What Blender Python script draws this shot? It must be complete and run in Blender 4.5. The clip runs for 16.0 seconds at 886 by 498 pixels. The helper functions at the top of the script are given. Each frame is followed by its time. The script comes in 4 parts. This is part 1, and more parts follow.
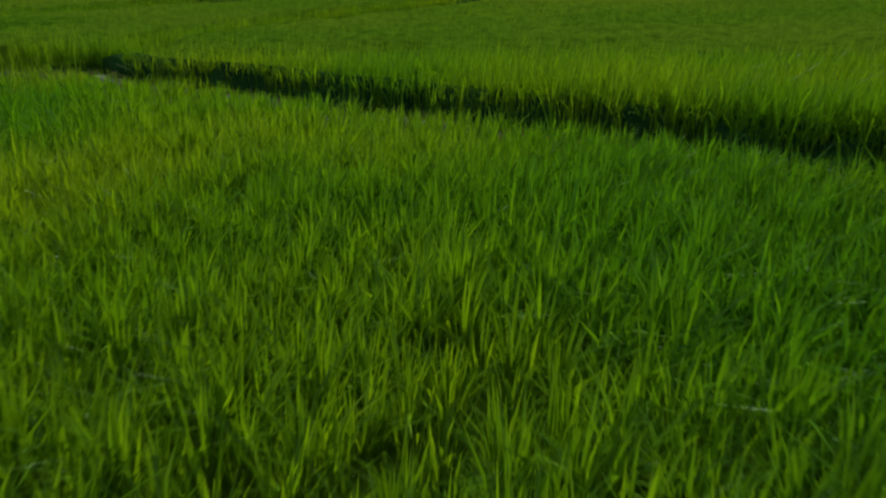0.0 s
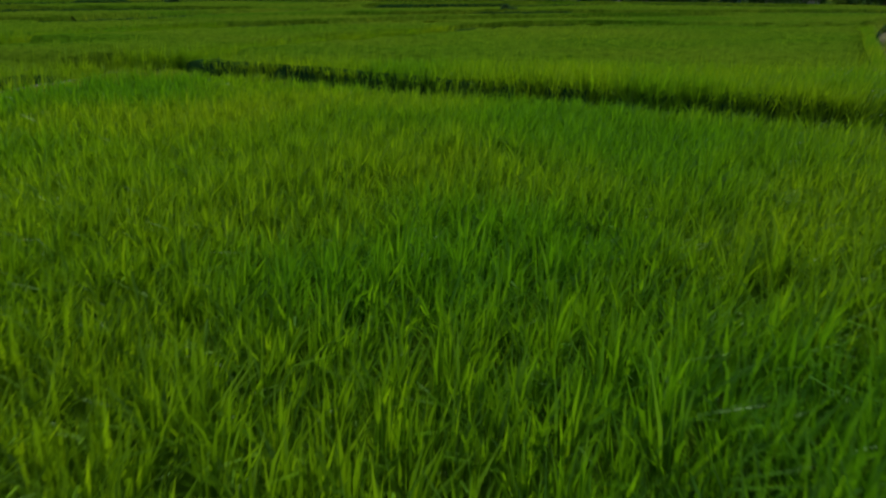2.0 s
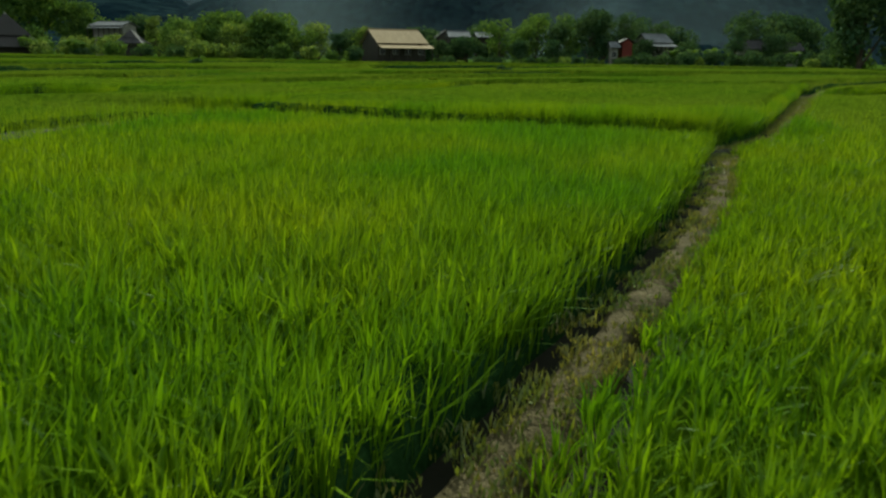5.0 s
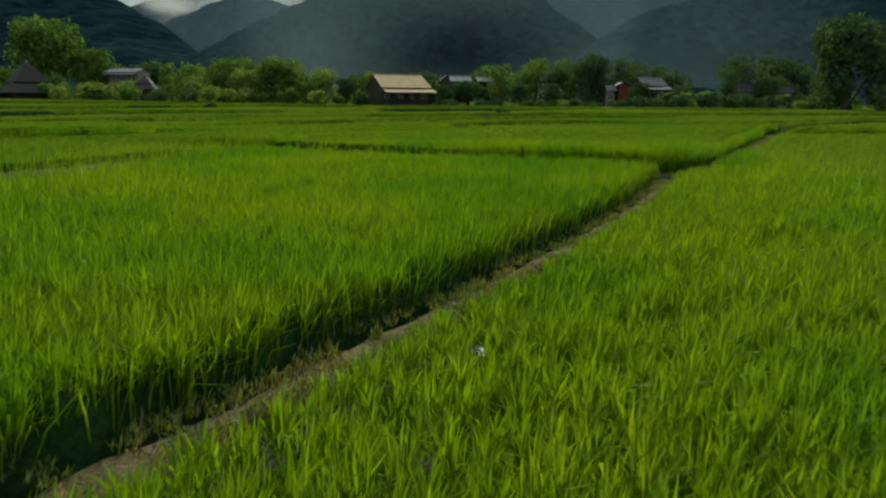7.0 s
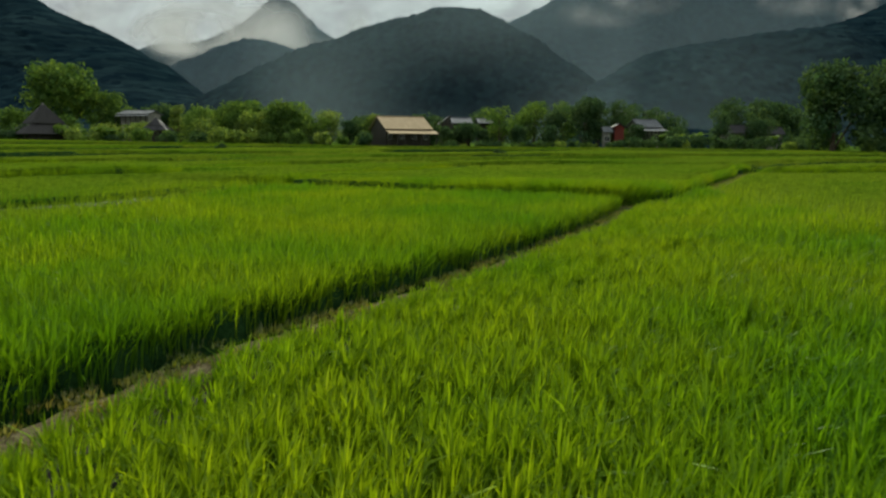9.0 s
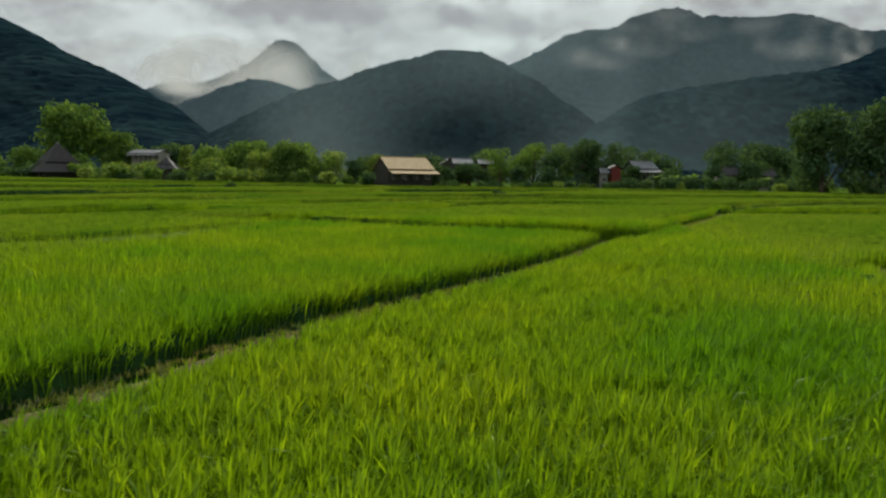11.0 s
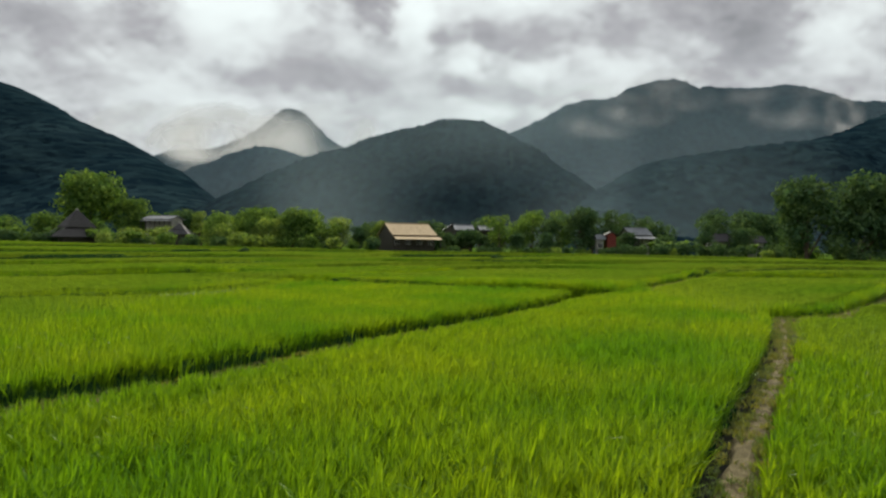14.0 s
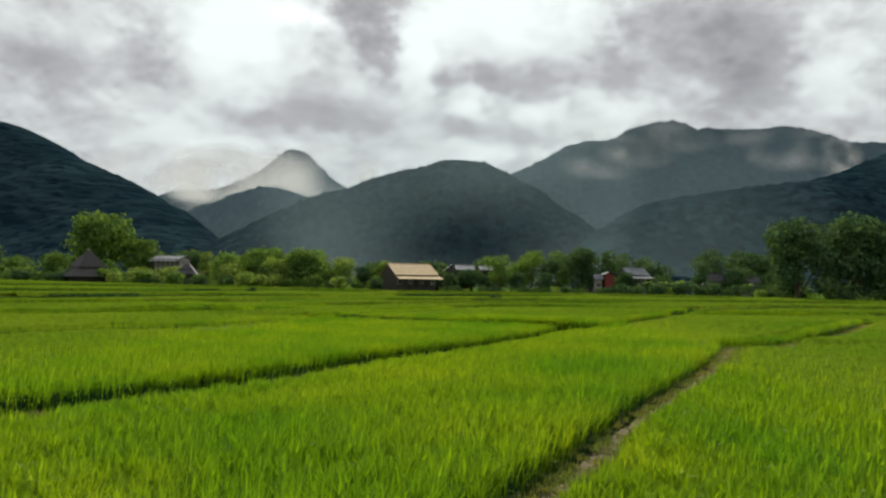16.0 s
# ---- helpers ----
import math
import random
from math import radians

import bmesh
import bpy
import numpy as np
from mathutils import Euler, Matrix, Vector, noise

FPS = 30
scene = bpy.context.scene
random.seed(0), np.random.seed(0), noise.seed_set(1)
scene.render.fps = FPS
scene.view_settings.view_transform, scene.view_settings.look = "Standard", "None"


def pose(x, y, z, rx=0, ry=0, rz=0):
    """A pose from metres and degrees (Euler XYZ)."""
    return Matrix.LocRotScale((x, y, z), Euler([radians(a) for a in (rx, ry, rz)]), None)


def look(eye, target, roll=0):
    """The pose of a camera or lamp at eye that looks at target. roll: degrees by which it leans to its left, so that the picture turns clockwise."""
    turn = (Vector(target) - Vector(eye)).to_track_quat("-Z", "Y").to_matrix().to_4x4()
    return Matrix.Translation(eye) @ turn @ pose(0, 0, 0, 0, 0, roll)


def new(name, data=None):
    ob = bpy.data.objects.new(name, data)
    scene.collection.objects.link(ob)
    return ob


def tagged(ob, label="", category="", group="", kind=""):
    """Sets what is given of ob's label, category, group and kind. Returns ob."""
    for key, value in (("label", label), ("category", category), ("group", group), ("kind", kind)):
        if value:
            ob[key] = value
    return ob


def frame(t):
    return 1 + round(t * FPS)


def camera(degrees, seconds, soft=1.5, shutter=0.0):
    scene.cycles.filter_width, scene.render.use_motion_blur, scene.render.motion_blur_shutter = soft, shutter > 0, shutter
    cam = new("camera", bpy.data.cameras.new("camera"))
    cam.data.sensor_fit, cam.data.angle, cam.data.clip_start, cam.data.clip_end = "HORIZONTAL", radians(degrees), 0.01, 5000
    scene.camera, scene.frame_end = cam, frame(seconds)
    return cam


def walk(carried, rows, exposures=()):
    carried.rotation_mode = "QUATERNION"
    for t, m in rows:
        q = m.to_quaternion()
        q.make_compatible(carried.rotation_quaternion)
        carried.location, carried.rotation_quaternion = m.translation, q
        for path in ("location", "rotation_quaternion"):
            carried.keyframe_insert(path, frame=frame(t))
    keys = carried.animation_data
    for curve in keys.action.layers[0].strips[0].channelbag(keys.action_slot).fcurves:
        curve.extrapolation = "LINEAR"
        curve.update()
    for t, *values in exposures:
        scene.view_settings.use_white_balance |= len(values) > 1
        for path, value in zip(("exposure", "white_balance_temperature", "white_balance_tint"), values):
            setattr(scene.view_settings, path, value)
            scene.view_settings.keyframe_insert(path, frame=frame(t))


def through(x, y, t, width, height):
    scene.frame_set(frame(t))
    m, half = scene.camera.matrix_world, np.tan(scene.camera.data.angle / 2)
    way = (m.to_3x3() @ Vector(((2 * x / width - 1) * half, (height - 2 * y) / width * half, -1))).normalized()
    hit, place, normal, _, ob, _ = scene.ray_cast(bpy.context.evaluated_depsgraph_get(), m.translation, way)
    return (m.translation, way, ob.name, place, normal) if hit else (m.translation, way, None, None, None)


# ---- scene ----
LENS = 62.0
cam = camera(LENS, 16.0, soft=2.45, shutter=0.3)
PATH = [
    (0, (5.745, 29.709, 2.068), (5.581, 31.565, 1.342), -0.68),
    (0.5, (5.799, 28.384, 2.079), (5.647, 30.247, 1.366), -0.42),
    (1, (5.892, 27.068, 2.084), (5.745, 28.938, 1.388), -0.12),
    (1.5, (5.972, 25.877, 2.077), (5.825, 27.755, 1.404), 0.16),
    (2, (6.067, 24.659, 2.052), (5.918, 26.545, 1.404), 0.43),
    (2.5, (6.121, 23.482, 2.015), (5.973, 25.377, 1.392), 0.63),
    (3, (6.185, 22.323, 1.985), (6.037, 24.227, 1.39), 0.76),
    (3.5, (6.284, 21.303, 1.963), (6.133, 23.214, 1.393), 0.85),
    (4, (6.375, 20.277, 1.966), (6.223, 22.195, 1.419), 0.83),
    (4.5, (6.46, 19.269, 1.965), (6.305, 21.194, 1.442), 0.76),
    (5, (6.546, 18.351, 1.959), (6.39, 20.281, 1.461), 0.65),
    (7.5, (7.21, 13.606, 2.055), (7.038, 15.565, 1.692), 0.35),
    (8, (7.318, 12.676, 2.078), (7.144, 14.64, 1.741), 0.37),
    (8.5, (7.455, 11.76, 2.099), (7.279, 13.728, 1.788), 0.38),
    (9, (7.554, 10.921, 2.118), (7.377, 12.893, 1.833), 0.41),
    (11.5, (7.944, 6.191, 2.293), (7.761, 8.177, 2.139), 0.81),
    (12, (8.049, 5.24, 2.314), (7.863, 7.227, 2.188), 0.84),
    (12.5, (8.149, 4.245, 2.331), (7.962, 6.234, 2.235), 0.87),
    (13, (8.265, 3.187, 2.341), (8.077, 5.177, 2.275), 0.86),
    (13.5, (8.36, 2.13, 2.347), (8.17, 4.121, 2.312), 0.88),
    (14, (8.458, 1.081, 2.35), (8.268, 3.072, 2.345), 0.88),
    (14.5, (8.595, -0.004, 2.345), (8.402, 1.987, 2.37), 0.9),
    (15, (8.732, -1.137, 2.344), (8.538, 0.853, 2.396), 0.92),
    (15.5, (8.881, -2.275, 2.35), (8.686, -0.286, 2.43), 0.91),
    (16, (9.03, -3.35, 2.36), (8.833, -1.362, 2.462), 0.91),
]
walk(cam, [(t, look(eye, target, roll)) for t, eye, target, roll in PATH],
     exposures=[(0, -0.64, 6100, -16), (2.5, -0.55, 6150, -15), (5.0, -0.41, 6250, -11), (7.5, -0.31, 6350, -5), (9.0, -0.19, 6450, -1), (11.5, -0.04, 6500, 5), (13.0, 0.08, 6500, 8), (16.0, 0.19, 6550, 7)])

# ---- sky and sun ----
SUN_TURN, SUN_HIGH = -5.0, 34.0  # degrees from +y towards +x, degrees over the horizon


def build_sky():
    w = bpy.data.worlds.new("world")
    scene.world = w
    w.use_nodes = True
    nt = w.node_tree
    L, bg = nt.links, nt.nodes["Background"]

    def put(kind, operation="", blend_type=""):
        n = nt.nodes.new(kind)
        if operation:
            n.operation = operation
        if kind == "ShaderNodeMix":
            n.data_type = "RGBA"
            n.blend_type = blend_type or "MIX"
        return n

    def num(op, a, b=0.0, c=None):
        n = put("ShaderNodeMath", operation=op)
        for i, v in enumerate((a, b) if c is None else (a, b, c)):
            if isinstance(v, (int, float)):
                n.inputs[i].default_value = v
            else:
                L.new(v, n.inputs[i])
        return n.outputs[0]

    sky = put("ShaderNodeTexSky")
    sky.sky_type, sky.sun_disc = "NISHITA", False
    sky.sun_elevation, sky.sun_rotation = radians(SUN_HIGH), radians(SUN_TURN)
    blue = put("ShaderNodeMix", blend_type="MULTIPLY")
    blue.inputs[0].default_value, blue.inputs[7].default_value = 1.0, (0.12, 0.12, 0.12, 1)
    L.new(sky.outputs[0], blue.inputs[6])
    tc = put("ShaderNodeTexCoord")
    sep = put("ShaderNodeSeparateXYZ")
    L.new(tc.outputs["Generated"], sep.inputs[0])
    # directions flattened to azimuth and height, so that cloud forms can be laid out in degrees
    az = num("MULTIPLY", num("ARCTAN2", sep.outputs[0], sep.outputs[1]), 57.2958)
    el = num("MULTIPLY", num("ARCSINE", sep.outputs[2]), 57.2958)
    flat = put("ShaderNodeCombineXYZ")
    L.new(num("MULTIPLY", az, 0.1), flat.inputs[0])
    L.new(num("MULTIPLY", el, 0.13), flat.inputs[1])

    def cloud_noise(scale, detail, rough=0.55, seed=0.0, twist=0.3, up=0.0):
        n = put("ShaderNodeTexNoise")
        n.inputs["Scale"].default_value, n.inputs["Detail"].default_value = scale, detail
        n.inputs["Roughness"].default_value, n.inputs["Distortion"].default_value = rough, twist
        off = put("ShaderNodeVectorMath", operation="ADD")
        off.inputs[1].default_value = (seed, seed * 0.7 + up, seed * 1.3)
        L.new(flat.outputs[0], off.inputs[0])
        L.new(off.outputs[0], n.inputs["Vector"])
        return n.outputs["Fac"]

    def billow(scale, seed, up=0.0):
        """Cauliflower heads: high in the heart of each head, low in the creases between."""
        warp = put("ShaderNodeTexNoise")
        warp.inputs["Scale"].default_value, warp.inputs["Detail"].default_value = scale * 0.9, 3.0
        off = put("ShaderNodeVectorMath", operation="ADD")
        off.inputs[1].default_value = (seed, seed * 0.7 + up, 0.0)
        L.new(flat.outputs[0], off.inputs[0])
        L.new(off.outputs[0], warp.inputs["Vector"])
        bend = put("ShaderNodeVectorMath", operation="MULTIPLY_ADD")
        bend.inputs[1].default_value = (0.5 / scale, 0.5 / scale, 0.0)
        L.new(warp.outputs["Color"], bend.inputs[0]), L.new(off.outputs[0], bend.inputs[2])
        v = put("ShaderNodeTexVoronoi")
        v.feature, v.normalize = "SMOOTH_F1", True
        v.inputs["Scale"].default_value, v.inputs["Detail"].default_value = scale, 3.0
        v.inputs["Roughness"].default_value, v.inputs["Lacunarity"].default_value, v.inputs["Smoothness"].default_value = 0.42, 2.3, 0.55
        L.new(bend.outputs[0], v.inputs["Vector"])
        return num("SUBTRACT", 1.0, v.outputs["Distance"])

    big, wisp = cloud_noise(1.1, 4, 0.5, 8.4, 0.1), cloud_noise(5.0, 6, 0.5, 1.7, 0.1)
    puff, above = billow(2.6, 3.1), billow(2.6, 3.1, 0.055)
    fine, fine_above = billow(6.5, 9.2), billow(6.5, 9.2, 0.025)
    # wavering directions, so that the forms below get torn edges
    azw = num("ADD", az, num("ADD", num("MULTIPLY", num("SUBTRACT", puff, 0.6), 3.5), num("MULTIPLY", num("SUBTRACT", wisp, 0.5), 5.0)))
    elw = num("ADD", el, num("ADD", num("MULTIPLY", num("SUBTRACT", puff, 0.6), -3.0), num("MULTIPLY", num("SUBTRACT", big, 0.5), 4.0)))

    def lump(a, e, wa, we):
        q = num("ADD", num("POWER", num("ABSOLUTE", num("DIVIDE", num("SUBTRACT", azw, a), wa)), 2.0),
                num("POWER", num("ABSOLUTE", num("DIVIDE", num("SUBTRACT", elw, e), we)), 2.0))
        return num("POWER", 2.718, num("MULTIPLY", num("POWER", q, 1.35), -0.85))

    shade = num("MULTIPLY_ADD", num("SUBTRACT", puff, 0.62), 0.55, 0.40)
    shade = num("ADD", shade, num("MULTIPLY", num("SUBTRACT", big, 0.5), 0.45))
    shade = num("ADD", shade, num("MULTIPLY", num("SUBTRACT", wisp, 0.5), 0.28))
    shade = num("ADD", shade, num("MULTIPLY", num("SUBTRACT", fine, 0.62), 0.22))
    # billows are lit from above and behind: bright upper rims, grey hearts
    shade = num("ADD", shade, num("MULTIPLY", num("SUBTRACT", above, puff), 1.1))
    shade = num("ADD", shade, num("MULTIPLY", num("SUBTRACT", fine_above, fine), 0.5))
    for a, e, wa, we, amount in CLOUDS:
        shade = num("ADD", shade, num("MULTIPLY", lump(a, e, wa, we), amount))
    tone = put("ShaderNodeValToRGB")
    tone.color_ramp.elements.new(0.38), tone.color_ramp.elements.new(0.68)
    for k, c in enumerate([(0.86, 0.92, 0.92), (0.69, 0.72, 0.73), (0.42, 0.415, 0.44), (0.27, 0.265, 0.285)]):
        tone.color_ramp.elements[k].color = (*c, 1)
    L.new(shade, tone.inputs[0])
    # thin openings where the blue shows through
    hole = num("MULTIPLY", lump(-16.8, 19.3, 1.8, 0.9), 0.40)
    both = put("ShaderNodeMix")
    L.new(hole, both.inputs[0])
    L.new(tone.outputs[0], both.inputs[6])
    L.new(blue.outputs[2], both.inputs[7])
    L.new(both.outputs[2], bg.inputs[0])
    bg.inputs[1].default_value = 1.0


CLOUDS = [  # azimuth, height, half width, half height in degrees, darkening
    (-21.3, 18.3, 4.6, 3.8, -0.60), (-7.6, 17.6, 2.2, 2.6, -0.50), (-0.8, 20.5, 6.2, 2.7, -0.55), (-33.1, 13.8, 3.6, 2.0, 0.30), (-27.5, 17.6, 2.4, 1.6, 0.20), (-26.8, 14.9, 3.0, 1.6, 0.22),
    (-11.0, 20.3, 3.0, 2.6, 0.32), (-10.1, 17.0, 1.6, 2.2, 0.28), (-17.4, 12.9, 4.2, 1.7, 0.28), (12.1, 17.6, 5.6, 2.9, 0.26), (17.5, 15.8, 3.2, 4.2, 0.34), (-1.2, 15.9, 4.6, 1.1, 0.24),
    (22.4, 14.9, 2.0, 3.8, -0.22), (23.2, 11.0, 2.4, 0.9, 0.18), (-3.7, 14.3, 1.4, 1.0, -0.42), (1.9, 13.3, 1.8, 1.0, -0.34), (-2.0, 9.9, 3.0, 0.8, -0.40), (-24.3, 10.6, 3.2, 2.0, -0.24),
    (-35.0, 10.4, 3.4, 1.6, 0.12), (-12.2, 11.9, 3.0, 1.6, 0.20), (7.5, 13.5, 2.6, 1.1, -0.16), (-4.0, 12.2, 2.6, 0.9, 0.16), (7.0, 15.6, 2.4, 1.2, 0.14),
]
build_sky()
sun = new("sun", bpy.data.lights.new("sun", "SUN"))
sun.data.energy, sun.data.angle, sun.data.color = 5.0, radians(0.6), (1.0, 0.93, 0.80)
a, e = radians(SUN_TURN), radians(SUN_HIGH)
sun.matrix_world = look((math.sin(a) * math.cos(e) * 50, math.cos(a) * math.cos(e) * 50, math.sin(e) * 50), (0, 0, 0))


# ---- the field plan, in metres ----
def smooth(a, b, x):
    t = np.clip((x - a) / (b - a), 0.0, 1.0)
    return t * t * (3 - 2 * t)


def land(x, y):
    """Height of the land: level near the walk, rising gently to the village."""
    return 0.007 * np.maximum(0, y - 40) * (1 - smooth(180, 400, y) * 0.4) + 0.016 * np.clip(-x - 20, 0, 130) * smooth(60, 170, y)


PATHS = [  # trodden earth paths on the bunds: centre line, half width of bare earth, half width without rice, and how much higher the rice stands to the left of the line
    ([(-9, -6), (-3, 3.5), (0.6, 8.5), (1.75, 10.5), (3.0, 12.7), (3.85, 15.0), (4.35, 16.9), (4.84, 18.2), (5.25, 18.95), (5.6, 19.75), (6.08, 20.8), (6.66, 22.1),
      (7.25, 23.5), (7.87, 24.95), (8.75, 27.1), (9.6, 29.3), (10.3, 31.6), (10.95, 33.7), (11.3, 34.6)], 0.16, 0.34, 0.20),
    ([(11.6, 35.5), (12.5, 36.9), (13.57, 38.8), (15.9, 44.2), (18.5, 50.5), (20.6, 55.5), (21.9, 58.3)], 0.16, 0.36, 0.36),
    ([(3.0, -14), (6.6, -2.5), (8.3, 2.2), (9.71, 6.11), (10.5, 8.3), (11.06, 9.95), (12.5, 13.5), (14.7, 19.0), (16.2, 23.3), (17.4, 27.0)], 0.15, 0.32, 0.18),
]
BUNDS = [  # narrow grassy bunds
    ([(-4.6, 44.3), (-2.3, 44.0), (-1.4, 42.9), (-0.1, 42.3), (1.1, 41.8), (2.25, 41.0), (3.3, 40.4), (4.2, 39.9), (5.0, 39.4), (5.8, 38.9), (6.5, 38.5), (7.1, 38.2), (7.7, 37.8),
      (8.2, 37.4), (8.7, 36.95), (9.4, 36.25), (10.3, 35.5), (11.2, 35.4), (11.8, 35.9)], 0.20, 0.44, 0.36),
    ([(-24, 12), (-14, 21), (-9.4, 28), (-7.3, 32), (-6.0, 36), (-4.9, 40), (-4.2, 43.6)], 0.10, 0.14, 0.16),
    ([(-2.2, 44.2), (-2.3, 46.5), (-1.9, 50), (-1.0, 53.6), (0.9, 58), (3.0, 62.5), (5.0, 67), (11, 71.5), (17, 71), (21, 67.5), (24.5, 66)], 0.12, 0.28, 0.24),
    ([(17.4, 27.6), (19.7, 28.4), (21.2, 30.6), (23.2, 33.6), (26.5, 38.9), (30.2, 45.4), (34, 52)], 0.22, 0.34, 0.24),
    ([(21.9, 58.3), (22.3, 60.5), (24.7, 64.1), (29.3, 73.4), (33, 80)], 0.25, 0.34, 0.30),
    ([(23.4, 60.4), (25.4, 60.2), (29, 61), (34, 62), (42, 64.5), (55, 70)], 0.12, 0.3, 0.30),
    ([(-34, 32), (-24, 39), (-17, 45.5), (-13.5, 49), (-11, 49.5), (-11.2, 54), (-10.5, 60), (-7, 66), (-1, 73), (6, 80), (14, 86), (24, 93)], 0.12, 0.3, 0.27),
    ([(-62, 58), (-44, 68), (-38, 76), (-35, 86), (-28, 92), (-18, 95)], 0.15, 0.42, 0.40),
    ([(-40, 52), (-28, 62), (-20.5, 68), (-18.5, 73), (-17, 81), (-14.5, 89), (-11.5, 106)], 0.12, 0.28, 0.30),
    ([(-70, 92), (-50, 103), (-43, 122), (-36, 142), (-20, 150)], 0.15, 0.42, 0.40),
    ([(-6, 84), (4, 89), (14, 95), (24, 100), (40, 108), (60, 112)], 0.15, 0.35, 0.32),
    ([(-12, 108), (-4, 115), (8, 128), (22, 146)], 0.15, 0.4, 0.40),
    ([(-90, 118), (-70, 132), (-30, 152), (20, 156), (50, 142)], 0.15, 0.4, 0.39),
    ([(26, 68), (32, 76), (38, 83), (46, 84), (60, 86)], 0.15, 0.3, 0.34),
]
SLOTS = [  # short stretches where a terrace stands well above the next
    ([(-4.9, 44.2), (-2.2, 44.0)], 0.2, 0.42, 0.46), ([(-15.5, 47.2), (-13.4, 49), (-10.9, 49.5)], 0.2, 0.36, 0.46), ([(-42, 70), (-38.5, 76), (-35.5, 85)], 0.2, 0.5, 0.60),
    ([(-9, 109), (-4, 115), (8, 128)], 0.2, 0.4, 0.55), ([(2, 88), (14, 95)], 0.2, 0.4, 0.42), ([(-19.5, 70.5), (-18.4, 74)], 0.2, 0.3, 0.40), ([(-46, 113), (-42, 124)], 0.2, 0.4, 0.50),
    ([(22.1, 59.5), (24.7, 64.1), (27, 69)], 0.2, 0.45, 0.46), ([(17.4, 27.6), (19.7, 28.4)], 0.2, 0.44, 0.36), ([(23.2, 33.6), (26.5, 38.9), (30.2, 45.4)], 0.2, 0.36, 0.40),
    ([(7.1, 38.2), (8.2, 37.4), (9.4, 36.25), (10.3, 35.5), (11.4, 35.5), (12.5, 36.9)], 0.2, 0.46, 0.58), ([(25.4, 60.2), (34, 62)], 0.2, 0.36, 0.40),
]
LINES = PATHS + BUNDS + SLOTS


def reach(x, y, lines=LINES):
    """Distance from each point to the edge of the rice beside the nearest bund (negative: on a bund)."""
    best = np.full(x.shape, 1e9)
    for pts, bare, free, step in lines:
        for (ax, ay), (bx, by) in zip(pts, pts[1:]):
            dx, dy = bx - ax, by - ay
            t = np.clip(((x - ax) * dx + (y - ay) * dy) / (dx * dx + dy * dy), 0, 1)
            best = np.minimum(best, np.hypot(x - ax - t * dx, y - ay - t * dy) - free)
    return best


def lift(x, y):
    """How much higher the terrace stands on the upper side of a bund, easing off into the field."""
    out, low = np.zeros(x.shape), np.zeros(x.shape)
    for pts, bare, free, step in LINES:
        best, side = np.full(x.shape, 1e9), np.zeros(x.shape)
        for (ax, ay), (bx, by) in zip(pts, pts[1:]):
            dx, dy = bx - ax, by - ay
            t = np.clip(((x - ax) * dx + (y - ay) * dy) / (dx * dx + dy * dy), 0, 1)
            d = np.hypot(x - ax - t * dx, y - ay - t * dy)
            s = np.where(dx * (y - ay) - dy * (x - ax) > 0, 1.0, 0.0)
            side = np.where(d < best, s, side)
            best = np.minimum(best, d)
        ease = 4.0 + 0.05 * np.abs(y)
        out = np.maximum(out, step * side * np.exp(-best / ease))
        deep, far = (0.19, 2.6) if pts is PATHS[0][0] else (0.15, 2.0) if step > 0.3 else (0.07, 2.0)
        low = np.maximum(low, deep * (1 - side) * np.exp(-best / far))
    return out - low


def waves(x, y, size, seed):
    """Smooth uneven pattern between -1 and 1, of that size in metres."""
    rng = np.random.default_rng(seed)
    out = np.zeros(x.shape)
    for k in range(7):
        a = rng.uniform(0, 2 * math.pi)
        f = 2 * math.pi / (size * rng.uniform(0.6, 1.7))
        out += np.sin((x * math.cos(a) + y * math.sin(a)) * f + rng.uniform(0, 6.28) + 1.3 * np.sin((x * math.sin(a) - y * math.cos(a)) * f * 0.6))
    return out / 3.2


def far_edge(x):
    """Where the rice ends before the village."""
    return np.interp(x, [-200, -110, -60, -20, 10, 33, 60, 110, 200], [148, 152, 158, 170, 172, 170, 158, 132, 100])


# ---- materials ----
def material(name):
    m = bpy.data.materials.new(name)
    m.use_nodes = True
    nt = m.node_tree
    return m, nt, nt.nodes["Principled BSDF"]


def node(nt, kind, **values):
    n = nt.nodes.new(kind)
    for k, v in values.items():
        n.inputs[k.replace("_", " ")].default_value = v
    return n


def ramp(nt, source, stops):
    r = nt.nodes.new("ShaderNodeValToRGB")
    while len(r.color_ramp.elements) < len(stops):
        r.color_ramp.elements.new(0.5)
    for e, (p, c) in zip(r.color_ramp.elements, stops):
        e.position, e.color = p, (*c, 1)
    nt.links.new(source, r.inputs[0])
    return r.outputs[0]


def mix(nt, a, b, factor, blend="MIX"):
    m = nt.nodes.new("ShaderNodeMix")
    m.data_type, m.blend_type = "RGBA", blend
    for sock, val in ((m.inputs[0], factor), (m.inputs[6], a), (m.inputs[7], b)):
        if isinstance(val, bpy.types.NodeSocket):
            nt.links.new(val, sock)
        elif isinstance(val, (int, float)):
            sock.default_value = val
        else:
            sock.default_value = (*val, 1)
    return m.outputs[2]


